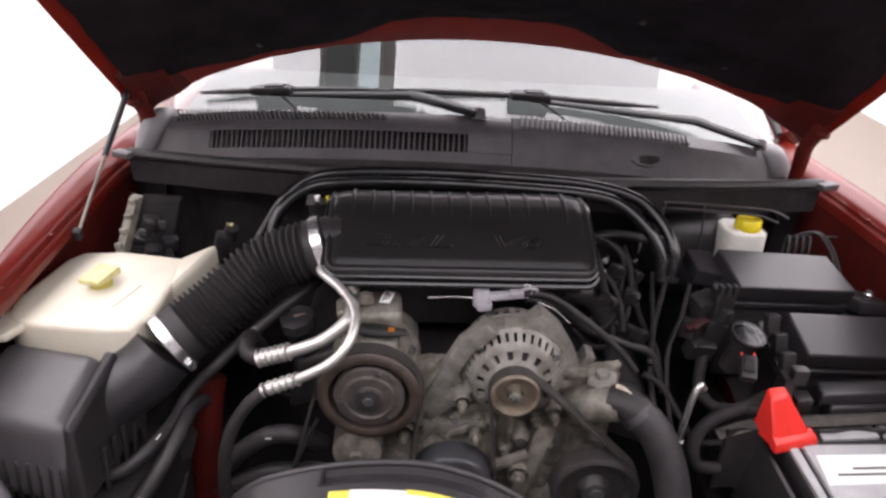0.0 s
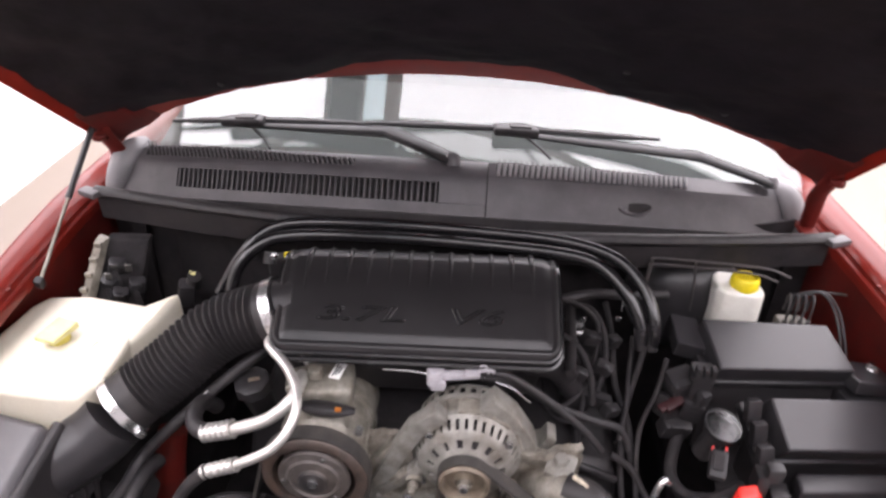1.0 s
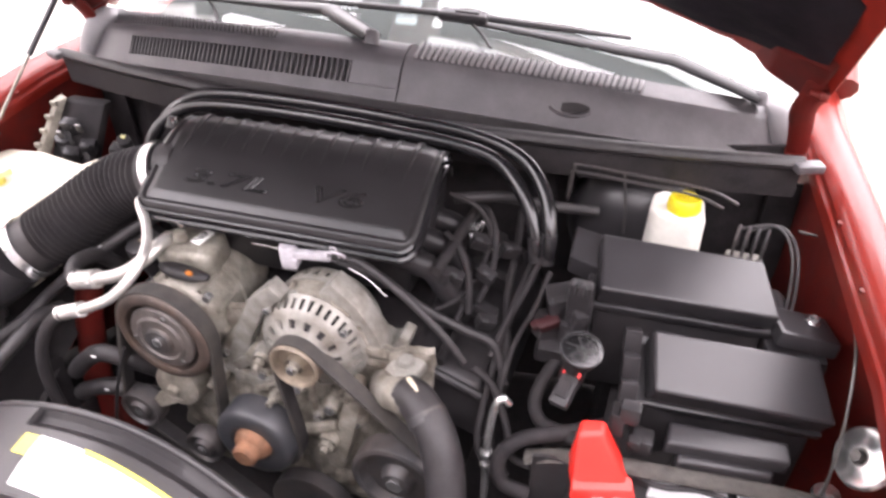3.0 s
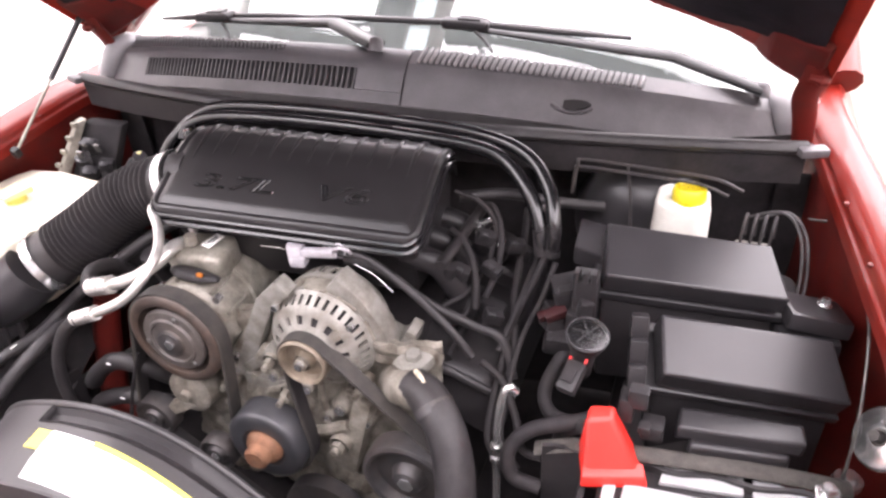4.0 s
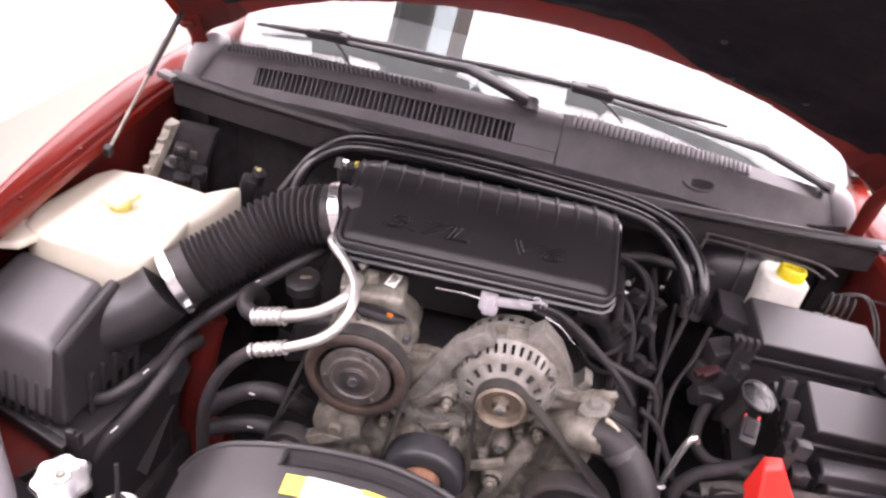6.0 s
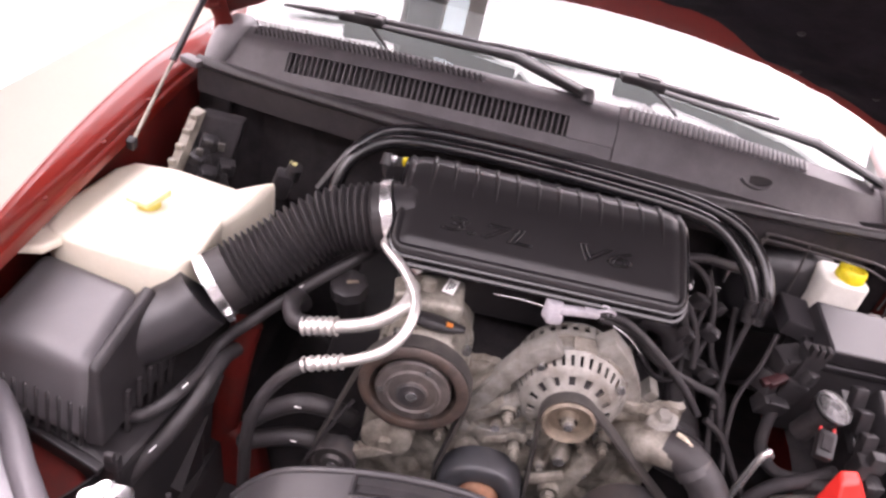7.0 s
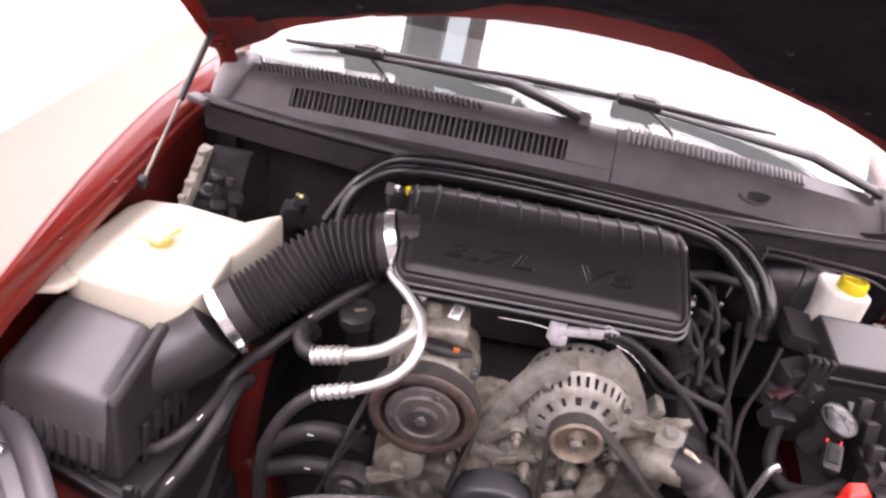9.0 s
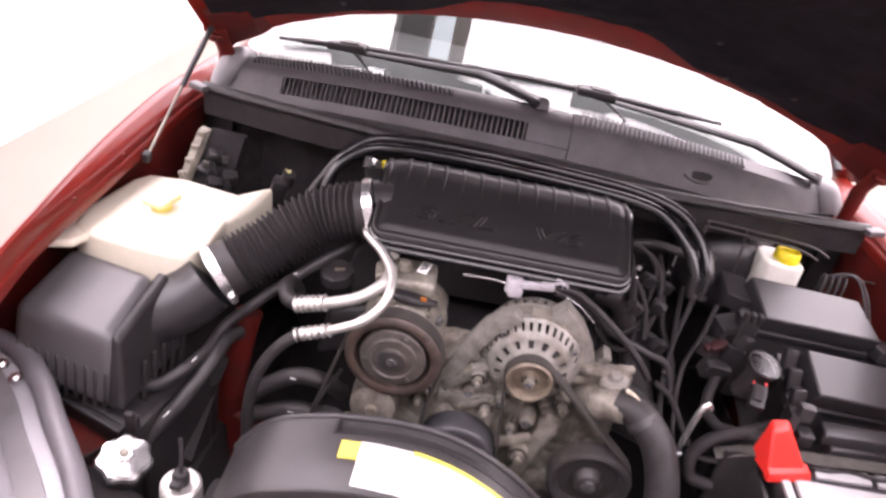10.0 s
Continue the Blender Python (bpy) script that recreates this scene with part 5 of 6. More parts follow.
part("elbow", tube([(0.168, 0.795, 0.835), (0.178, 0.755, 0.862), (0.205, 0.728, 0.888), (0.235, 0.712, 0.898)], lambda k: 0.034 - 0.006 * k, 20, 6), CAST, neck, "cast water outlet")
part("flange", joined(box((0.207, 0.752, 0.912), (0.045, 0.05, 0.022), 0.007, (8, 4, -20)), moved(lathe([(0, 0.010), (0.011, 0.010), (0.013, 0.006), (0.013, 0)], 6), pose(0.207, 0.755, 0.923, 8))), ALTCAST, neck, "pale bolt lug")
part("crust", tube([(0.224, 0.722, 0.929), (0.233, 0.714, 0.930), (0.240, 0.709, 0.927), (0.246, 0.701, 0.925), (0.254, 0.695, 0.918), (0.258, 0.688, 0.914), (0.265, 0.684, 0.906), (0.271, 0.677, 0.898)], lambda k: 0.0034 + 0.0016 * noise.noise((k * 14, 2.5, 0.3)), 9, 8), CRUST, neck, "dried tan coolant crust")
settle(neck, 0.006, -0.006, -0.034)
rh = thing("radiator_hose", (0.29, 0.6, 0.6), "thick black rubber upper radiator hose", "hose")
part("hose_body", tube([(0.224, 0.716, 0.863), (0.254, 0.699, 0.866), (0.291, 0.668, 0.842), (0.315, 0.633, 0.790), (0.322, 0.595, 0.725), (0.312, 0.55, 0.66), (0.30, 0.50, 0.60)], 0.0285, 22, 8), RUBBER, rh)
part("hose_clamp", moved(lathe([(0.0285, -0.007), (0.0302, -0.0065), (0.0302, 0.0065), (0.0285, 0.007)], 30), along((0.268, 0.688, 0.858), (0.286, 0.672, 0.844))), PULLEY, rh, "dark spring clamp")

shroud = thing("fan_shroud", (0, 0.5, 0.5), "black plastic radiator fan shroud with white warning label", "fan shroud")


def shroud_top(x):
    """Height of the shroud's rim across the car, an arch over the fan."""
    d = x + 0.100
    return 0.921 - (1.1 if d < 0 else 2.3) * d * d - 25 * max(0, -d - 0.18) ** 2.6


def shroud_at(x, v, lift=0.0):
    """A place on the shroud's roof, v from its rear rim to the front."""
    return (x, 0.500 - 0.115 * v, shroud_top(x) - 0.004 - 0.016 * v - 0.03 * max(0, v - 0.7) + lift)


SX0, SX1 = -0.37, 0.33
LIP = -0.212
part("shroud_ring", thick(joined(
    grid(16, 6, lambda u, v: shroud_at(SX0 + (LIP - SX0) * u, v)),
    grid(40, 6, lambda u, v: shroud_at(LIP + (SX1 - LIP) * u, 0.27 + 0.73 * v)),
    grid(48, 8, lambda u, v: (SX0 + (SX1 - SX0) * u, 0.385 - 0.010 * v, shroud_top(SX0 + (SX1 - SX0) * u) - 0.029 + (0.57 - shroud_top(SX0 + (SX1 - SX0) * u)) * v)),
    grid(48, 3, lambda u, v: (SX0 + (SX1 - SX0) * u, 0.500 + 0.004 * v, shroud_top(SX0 + (SX1 - SX0) * u) - 0.006 - 0.06 * v))), 0.004), SHROUD, shroud, "satin grey-black arched shroud", 50)
part("shroud_lip", thick(joined(
    grid(40, 3, lambda u, v: shroud_at(LIP + (SX1 - LIP) * u, 0.27 * v, 0.001 - 0.012 * math.sin(v * math.pi))),
    grid(2, 3, lambda u, v: shroud_at(LIP - 0.002 + 0.004 * u, 0.27 * v, 0.002 - 0.014 * u))), 0.003), BLACK, shroud, "darker recessed lip behind the label")
part("rim_bead", sweep([Vector((SX0 + (SX1 - SX0) * k / 40, 0.500, shroud_top(SX0 + (SX1 - SX0) * k / 40) - 0.005)) for k in range(41)], 0.005, 10), SHROUD, shroud)
part("shroud_shoulder", hexa([(-0.43, 0.41, 0.54), (-0.35, 0.41, 0.54), (-0.35, 0.52, 0.54), (-0.43, 0.52, 0.54), (-0.41, 0.42, 0.70), (-0.35, 0.42, 0.71), (-0.35, 0.51, 0.71), (-0.41, 0.51, 0.70)], 0.014), SATIN, shroud)


def label_strip(x0, x1, y0, y1, lift, mat, name, parent, words="", slant=-0.04):
    def f(u, v):
        x = x0 + (x1 - x0) * u
        y = y0 + slant * (x - x0) + (y1 - y0) * v
        return shroud_at(x, (0.500 - y) / 0.115, lift)
    return part(name, thick(grid(16, 3, f), 0.0006), mat, parent, words)


lab = label_strip(-0.172, 0.066, 0.456, 0.392, 0.003, PAPER, "warning_label", shroud, "white warning label with yellow band")
label_strip(-0.200, -0.172, 0.456, 0.428, 0.003, YLABEL, "yellow_block", lab)
label_strip(-0.098, 0.066, 0.4545, 0.4475, 0.0040, YLABEL, "yellow_band", lab)

rad = thing("radiator", (0, 0.40, 0.4), "black radiator core behind the front panel", "radiator")
part("core", box((0, 0.40, 0.55), (0.86, 0.05, 0.30), 0.006), DARK, rad)
part("top_tank", tube([(-0.44, 0.405, 0.70), (0, 0.40, 0.705), (0.44, 0.405, 0.70)], 0.03, 12, 6), BLACK, rad)
part("filler_neck", moved(lathe([(0, 0.0), (0.030, 0.0), (0.030, -0.03), (0.024, -0.04), (0.024, -0.12)], 24), pose(-0.528, 0.455, 0.752)), BLACK, rad, "black filler neck")
rc = part("pressure_cap", moved(lathe([(0, 0.016), (0.012, 0.016), (0.014, 0.012), (0.024, 0.011), (0.036, 0.009), (0.040, 0.004), (0.039, -0.006), (0.034, -0.006)], 48, lambda a: 1 + 0.07 * math.cos(7 * a)), pose(-0.528, 0.455, 0.755, 6, 4, 10)), STEEL, rad, "scalloped bright metal pressure cap")
part("cap_rivet", moved(lathe([(0, 0.006), (0.006, 0.005), (0.008, 0)], 14), pose(-0.528, 0.455, 0.770)), CAST, rc)
dr = thing("receiver_drier", (-0.40, 0.455, 0.65), "bare aluminium receiver drier top with black plug", "receiver drier")
part("canister", moved(lathe([(0, 0.0), (0.026, 0.0), (0.030, -0.004), (0.031, -0.02), (0.031, -0.16), (0, -0.16)], 30), pose(-0.407, 0.452, 0.775)), ALU, dr, "bare aluminium canister")
part("plug", joined(moved(lathe([(0, 0.022), (0.010, 0.022), (0.013, 0.016), (0.013, 0)], 14), pose(-0.407, 0.452, 0.775)), box((-0.407, 0.440, 0.785), (0.018, 0.02, 0.012), 0.003)), BLACK, dr, "black pressure plug")
part("plug_wire", tube([(-0.407, 0.452, 0.795), (-0.410, 0.462, 0.825), (-0.415, 0.470, 0.845)], 0.0035, 8), BLACK, dr)

settle(dr, -0.018, -0.024, -0.004)

# front corner lamp housing
lamp = thing("headlamp_housing", (-0.62, 0.42, 0.6), "grey plastic headlamp housing with rounded rim and bright screws", "headlamp")
lpath = spline([(-0.85, 0.605, 0.84), (-0.785, 0.590, 0.848), (-0.725, 0.567, 0.85), (-0.660, 0.515, 0.847), (-0.605, 0.458, 0.842), (-0.535, 0.39, 0.83), (-0.47, 0.315, 0.80)], 8)
part("rim", sweep(lpath, 0.0175, 14, 0.8), material("dark_grey_lamp_plastic", (0.12, 0.113, 0.122), 0.42, 0, 0.1, 20, 0.05), lamp, "glossy grey rounded rim", 60)
part("top_shell", thick(grid(24, 8, lambda u, v: Vector(lpath[int(u * (len(lpath) - 1))]) + Vector((-0.16 * v, -0.14 * v, -0.012 - 0.10 * v * v))), 0.004), material("grey_lamp_plastic", (0.36, 0.35, 0.37), 0.35, 0, 0.1, 20, 0.05), lamp, "pale grey lamp shell")
part("bracket_bar", thick(grid(16, 2, lambda u, v: Vector(lpath[4 + int(u * (len(lpath) - 9))]) + Vector((-0.030 - 0.025 * v, -0.026 - 0.022 * v, -0.006 - 0.008 * v))), 0.006), RIBGREY, lamp, "dark mounting strip")
for p in ((-0.742, 0.537, 0.846), (-0.706, 0.517, 0.845)):
    part("screw", moved(joined(lathe([(0, 0.006), (0.010, 0.006), (0.011, 0)], 16), hexnut(0.006, 0.010)), pose(*p, 10, -10)), STEEL, lamp, "bright hex screw")

settle(lamp, -0.030, -0.002, -0.040)

# ---- brake and electrical side ----
bm_ = thing("brake_reservoir", (0.545, 1.10, 0.9), "milky white brake fluid reservoir with yellow cap", "brake reservoir")
part("reservoir_body", top_block([(0.499, 1.080), (0.512, 1.063), (0.576, 1.058), (0.592, 1.072), (0.588, 1.130), (0.574, 1.144), (0.516, 1.144), (0.501, 1.130)], 0.905, 1.020, 0.012, 0.07, 3), MILKY, bm_, "milky white tapered reservoir")
rcap = part("cap", moved(lathe([(0, 0.022), (0.020, 0.022), (0.023, 0.026), (0.027, 0.026), (0.030, 0.022), (0.031, 0.0), (0.029, -0.004)], 40, lambda a: 1 + 0.018 * math.cos(18 * a)), pose(0.553, 1.092, 1.017, -4) @ Matrix.Diagonal((0.84, 0.84, 0.90, 1))), YELLOW, bm_, "bright yellow screw cap")
for a in (0, 60, 120):
    part("cap_mark", box((0.553, 1.092, 1.0357), (0.016, 0.0028, 0.0016), 0.0004, (-4, 0, a)), INK, rcap, "dark printed cap mark")
part("master_cylinder", moved(lathe([(0, 0.12), (0.022, 0.12), (0.026, 0.11), (0.026, 0)], 20), pose(0.53, 1.16, 0.89, 90)), DARK, bm_, "dark master cylinder")
bo = thing("brake_booster", (0.45, 1.16, 0.85), "round black brake booster on the firewall", "brake booster")
part("booster_shell", moved(lathe([(0, 0.085), (0.05, 0.083), (0.09, 0.065), (0.112, 0.03), (0.116, 0.0), (0.112, -0.03)], 40), front((0.475, 1.185, 0.925))), SATIN, bo, "black pressed steel shell")
bl = thing("brake_line_set", (0.55, 1.13, 1.0), "thin dark metal brake lines along the bulkhead", "brake line", kind="stuff")
part("line_bundle", joined(tube([(0.372, 1.082, 1.02), (0.376, 1.085, 1.062), (0.384, 1.088, 1.069), (0.48, 1.090, 1.066), (0.584, 1.09, 1.061), (0.63, 1.09, 1.045)], 0.0026, 7), tube([(0.370, 1.08, 1.01), (0.373, 1.083, 1.050), (0.381, 1.086, 1.057), (0.47, 1.088, 1.054), (0.565, 1.088, 1.049), (0.61, 1.088, 1.035)], 0.0026, 7),
                           tube([(0.468, 1.095, 0.95), (0.463, 1.092, 1.01), (0.455, 1.088, 1.064)], 0.0024, 7)), PULLEY, bl)

fuse1 = thing("fuse_box", (0.54, 0.95, 0.85), "black fuse box with smooth lid beside the reservoir", "fuse box", "black electrical boxes")
F1 = [(0.462, 0.868, 1.006), (0.706, 0.922, 0.976), (0.676, 1.002, 1.010), (0.447, 0.962, 1.034)]
part("lid_step", plate4([(0.406, 0.930, 1.004), (0.452, 0.920, 1.000), (0.446, 0.985, 1.016), (0.402, 0.998, 1.014)], 0.034, 0.0, 0.0, 0.004, 2), SATIN, fuse1)
part("lid", plate4(F1, 0.034, 0.0, 0.0, 0.0045, 3), SATIN, fuse1, "smooth satin black lid")
part("lid_rim", plate4(F1, 0.054, 0.038, 0.009, 0.004), SATIN, fuse1)
part("base", plate4(F1, 0.056, 0.052, -0.004, 0.006, 2, 0.15), BLACK, fuse1)
lt = part("latch", joined(box((0.437, 0.871, 0.963), (0.036, 0.036, 0.075), 0.006), box((0.425, 0.858, 1.005), (0.008, 0.016, 0.018), 0.002), box((0.437, 0.858, 1.005), (0.008, 0.016, 0.018), 0.002), box((0.449, 0.858, 1.005), (0.008, 0.016, 0.018), 0.002)), BLACK, fuse1, "black connector tower")
part("bracket", joined(box((0.742, 0.950, 0.938), (0.085, 0.075, 0.026), 0.006, (-10, 10, 10)), box((0.735, 0.945, 0.90), (0.08, 0.09, 0.05), 0.008, (0, 0, 10))), SATIN, fuse1, "black mounting bracket")
part("bracket_bolt", moved(joined(lathe([(0, 0.003), (0.010, 0.003), (0.011, 0)], 16), hexnut(0.0065, 0.010)), pose(0.755, 0.962, 0.950, -10, 10)), STEEL, fuse1, "bright bracket bolt")

fuse2 = thing("fuse_box", (0.63, 0.80, 0.75), "larger black fuse box with stepped lid beside the battery", "fuse box", "black electrical boxes")
F2 = [(0.559, 0.767, 0.938), (0.789, 0.815, 0.907), (0.762, 0.890, 0.946), (0.543, 0.843, 0.975)]
part("lid", plate4(F2, 0.042, 0.0, 0.0, 0.0045, 3), SATIN, fuse2, "smooth satin black lid")
part("lid_rim", plate4([(0.532, 0.757, 0.938), (0.795, 0.812, 0.903), (0.768, 0.897, 0.948), (0.516, 0.846, 0.982)], 0.062, 0.046, 0.0, 0.003), SATIN, fuse2)
part("base", plate4(F2, 0.066, 0.060, -0.002, 0.006, 2, 0.14), BLACK, fuse2)
for k in range(3):
    part("side_clip", box((0.526 - 0.004 * k, 0.768 + 0.034 * k, 0.918 + 0.016 * k), (0.024, 0.018, 0.040), 0.004, (-20, 0, 10)), BLACK, fuse2)
part("front_clip", joined(box((0.520, 0.745, 0.892), (0.02, 0.03, 0.04), 0.004), box((0.534, 0.740, 0.915), (0.026, 0.02, 0.03), 0.004)), BLACK, fuse2)

mod = thing("relay_module", (0.63, 0.72, 0.8), "flat black control module before the fuse box", "control module")
upper = part("upper_plate", hexa([(0.550, 0.728, 0.866), (0.705, 0.748, 0.862), (0.700, 0.785, 0.862), (0.552, 0.765, 0.866), (0.553, 0.728, 0.889), (0.708, 0.748, 0.885), (0.704, 0.780, 0.890), (0.552, 0.762, 0.894)], 0.005, 3), SATIN, mod, "flat black upper case")
part("lower_plate", hexa([(0.568, 0.718, 0.800), (0.690, 0.735, 0.800), (0.690, 0.775, 0.800), (0.568, 0.755, 0.800), (0.570, 0.720, 0.868), (0.692, 0.738, 0.864), (0.692, 0.77, 0.866), (0.570, 0.75, 0.870)], 0.006, 3), SATIN, mod, "black lower case")
part("module_tag", box((0.613, 0.722, 0.848), (0.045, 0.010, 0.012), 0.004, (0, 0, 8)), LOCKGREY, mod, "dark grey tag")
part("module_clip", joined(box((0.522, 0.735, 0.870), (0.03, 0.03, 0.026), 0.005), box((0.512, 0.722, 0.880), (0.016, 0.016, 0.012), 0.003)), BLACK, mod)
part("module_lug", moved(joined(lathe([(0, 0.006), (0.018, 0.006), (0.020, 0)], 18), hexnut(0.010, 0.016)), pose(0.775, 0.785, 0.800)), STEEL, mod, "bright earth bolt")

settle(mod, 0.034, 0.012, -0.012)

bat = thing("battery", (0.6, 0.62, 0.6), "grey battery with white label and red terminal cover", "battery")
part("case", hexa([(0.465, 0.515, 0.60), (0.735, 0.545, 0.60), (0.735, 0.74, 0.60), (0.465, 0.715, 0.60), (0.468, 0.52, 0.806), (0.73, 0.55, 0.806), (0.73, 0.735, 0.806), (0.468, 0.71, 0.806)], 0.008), BLACK, bat, "black battery case")
part("case_lid", hexa([(0.466, 0.518, 0.806), (0.732, 0.548, 0.806), (0.732, 0.737, 0.806), (0.466, 0.712, 0.806), (0.470, 0.525, 0.822), (0.727, 0.555, 0.822), (0.727, 0.732, 0.822), (0.470, 0.706, 0.822)], 0.004), BLACK, bat, "black battery lid")
for q in ([(0.474, 0.535), (0.488, 0.537), (0.490, 0.672), (0.474, 0.670)], [(0.496, 0.538), (0.722, 0.560), (0.722, 0.690), (0.498, 0.674)], [(0.540, 0.688), (0.642, 0.700), (0.642, 0.734), (0.545, 0.722)], [(0.652, 0.700), (0.722, 0.706), (0.722, 0.728), (0.652, 0.734)]):
    part("lid_plate", top_block(q, 0.8215, 0.829, 0.0025, 0.01, 2), BATTERY, bat, "pale grey lid plate")
part("label", hexa([(0.502, 0.585, 0.8292), (0.690, 0.604, 0.8292), (0.694, 0.664, 0.8292), (0.510, 0.648, 0.8292), (0.502, 0.585, 0.8302), (0.690, 0.604, 0.8302), (0.694, 0.664, 0.8302), (0.510, 0.648, 0.8302)], 0), PAPER, bat, "white battery label")
for k in range(2):
    part("label_bar", box((0.585 + 0.015 * k, 0.612 + 0.014 * k, 0.8306), (0.12 - 0.03 * k, 0.005, 0.0006), 0, (0, 0, 5)), INK, bat, "plain dark label bar")
part("side_wrap", thick(grid(4, 8, lambda u, v: (0.452 - 0.010 * math.sin(u * math.pi), 0.53 + 0.19 * v, 0.62 + 0.19 * u)), 0.008), RUBBER, bat, "black insulating wrap")
part("insulation_wrap", thick(grid(20, 3, lambda u, v: (0.385 + 0.36 * u, 0.704 + 0.026 * u - 0.004 * v + 0.004 * math.sin(u * 23), 0.70 + 0.135 * v)), 0.006), RUBBER, bat, "black insulating wrap")
part("wrap_edge", tube([(0.375, 0.708, 0.812), (0.44, 0.712, 0.834), (0.56, 0.722, 0.840), (0.68, 0.738, 0.838), (0.765, 0.750, 0.828)], 0.013, 10, 8, 0.55), material("dusty_wrap_felt", (0.055, 0.05, 0.045), 0.9, 0, 0.35, 60, 0.6), bat, "dusty grey-brown wrap edge")
redc = part("terminal_cover", hexa([(0.448, 0.655, 0.826), (0.527, 0.679, 0.826), (0.508, 0.735, 0.826), (0.430, 0.715, 0.826),
                                    (0.440, 0.700, 0.897), (0.472, 0.708, 0.902), (0.472, 0.728, 0.906), (0.442, 0.722, 0.904)], 0.006, 3), REDPL, bat, "bright red terminal cover")
part("cover_skirt", hexa([(0.446, 0.652, 0.824), (0.529, 0.677, 0.824), (0.524, 0.694, 0.824), (0.444, 0.670, 0.824), (0.447, 0.656, 0.840), (0.524, 0.679, 0.840), (0.518, 0.696, 0.848), (0.444, 0.674, 0.848)], 0.004), REDPL, redc)
part("cable", tube([(0.46, 0.705, 0.87), (0.43, 0.735, 0.845), (0.40, 0.75, 0.80), (0.41, 0.78, 0.70)], 0.011, 10), RUBBER, bat)
part("post", moved(joined(lathe([(0, 0.02), (0.008, 0.02), (0.009, 0)], 14), box((0, 0, 0.004), (0.03, 0.024, 0.010), 0.003)), pose(0.735, 0.725, 0.832)), STEEL, bat, "bright negative post clamp")

settle(bat, 0.034, -0.003, 0.0)

wc = thing("filler_cap", (0.436, 0.805, 0.9), "round smoky clear plastic filler cap", "filler cap")
CM = pose(0.456, 0.784, 0.962, 12, 8) @ Matrix.Diagonal((0.80, 0.80, 0.80, 1))
part("cap_top", moved(lathe([(0, 0.004), (0.008, 0.004), (0.010, 0.008), (0.028, 0.006), (0.034, 0.004), (0.036, 0.0), (0.035, -0.006)], 36), CM), CLEARP, wc, "smoky clear disc")
part("cap_stem", moved(lathe([(0, -0.008), (0.030, -0.008), (0.028, -0.030), (0.022, -0.034), (0.022, -0.10), (0, -0.10)], 24), CM), DARK, wc)
part("cap_rim", moved(lathe([(0.0335, 0.003), (0.0345, 0.0048), (0.0360, 0.0045), (0.0365, 0.001), (0.0345, 0.0)], 40), CM), SMOKE, wc, "smoky grey rim")
for a in (0, 60, 120):
    part("cap_spoke", moved(box((0, 0, 0.0075), (0.056, 0.0018, 0.0016), 0.0005, (0, 0, a)), CM), SMOKE, wc)
hd = thing("metal_disc", (0.826, 0.80, 0.86), "round bright metal disc bolted to the inner fender", "bracket")
dm = Matrix.Translation((0.826, 0.800, 0.876)) @ Vector((-0.75, -0.40, 0.52)).to_track_quat("Z", "Y").to_matrix().to_4x4()
part("disc_plate", moved(lathe([(0.012, 0.004), (0.020, 0.004), (0.024, 0.001), (0.038, 0.001), (0.042, -0.003), (0.041, -0.010), (0.012, -0.008)], 40), dm), STEEL, hd, "bright pressed metal disc")
part("disc_bolt", moved(joined(lathe([(0, 0.010), (0.007, 0.010), (0.009, 0.002), (0.014, 0.001), (0.014, -0.006)], 14), hexnut(0.008, 0.014)), dm), DULLSTEEL, hd, "dull centre bolt")
part("disc_stem", moved(lathe([(0.010, -0.006), (0.010, -0.06), (0, -0.06)], 12), dm), DARK, hd)
pg = thing("wiring_plug", (0.42, 0.735, 0.93), "black wiring plug with red lock tabs", "connector")
part("plug_body", box((0.420, 0.735, 0.918), (0.026, 0.044, 0.020), 0.005, (28, 0, -14)), BLACK, pg)
for dx in (-0.016, 0.016):
    part("lock_tab", box((0.424 + dx * 0.65, 0.755, 0.932), (0.004, 0.007, 0.005), 0.0015, (28, 0, -14)), REDCLIP, pg, "red lock tab")
part("plug_face", box((0.418, 0.730, 0.929), (0.016, 0.024, 0.004), 0.001, (28, 0, -14)), DARK, pg, "dark lock face")
settle(pg, 0.026, 0.002, 0.008)
hb = thing("harness_block", (0.42, 0.875, 0.86), "cluster of black wiring connectors beside the fuse box", "connector")
for p, s, a in (((0.410, 0.880, 0.955), (0.045, 0.040, 0.050), (12, -10, 20)), ((0.395, 0.868, 0.918), (0.040, 0.034, 0.040), (-10, 14, 35)), ((0.432, 0.862, 0.920), (0.036, 0.030, 0.046), (8, 6, -12)), ((0.408, 0.850, 0.885), (0.050, 0.030, 0.036), (14, 8, 10)), ((0.440, 0.850, 0.955), (0.022, 0.020, 0.028), (0, 12, 25))):
    part("connector_shell", joined(box(p, s, 0.006, a), box((p[0], p[1] - s[1] * 0.45, p[2] + s[2] * 0.3), (s[0] * 0.5, s[1] * 0.3, s[2] * 0.35), 0.003, a)), BLACK, hb)
mc = thing("maroon_connector", (0.395, 0.85, 0.93), "small maroon wiring connector among black looms", "connector")
part("connector_body", joined(box((0.398, 0.852, 0.935), (0.034, 0.018, 0.016), 0.004, (10, -18, 30)), box((0.380, 0.846, 0.93), (0.014, 0.014, 0.012), 0.003, (10, -18, 30))), material("maroon_plastic", (0.028, 0.007, 0.008), 0.4, 0, 0.1), mc)

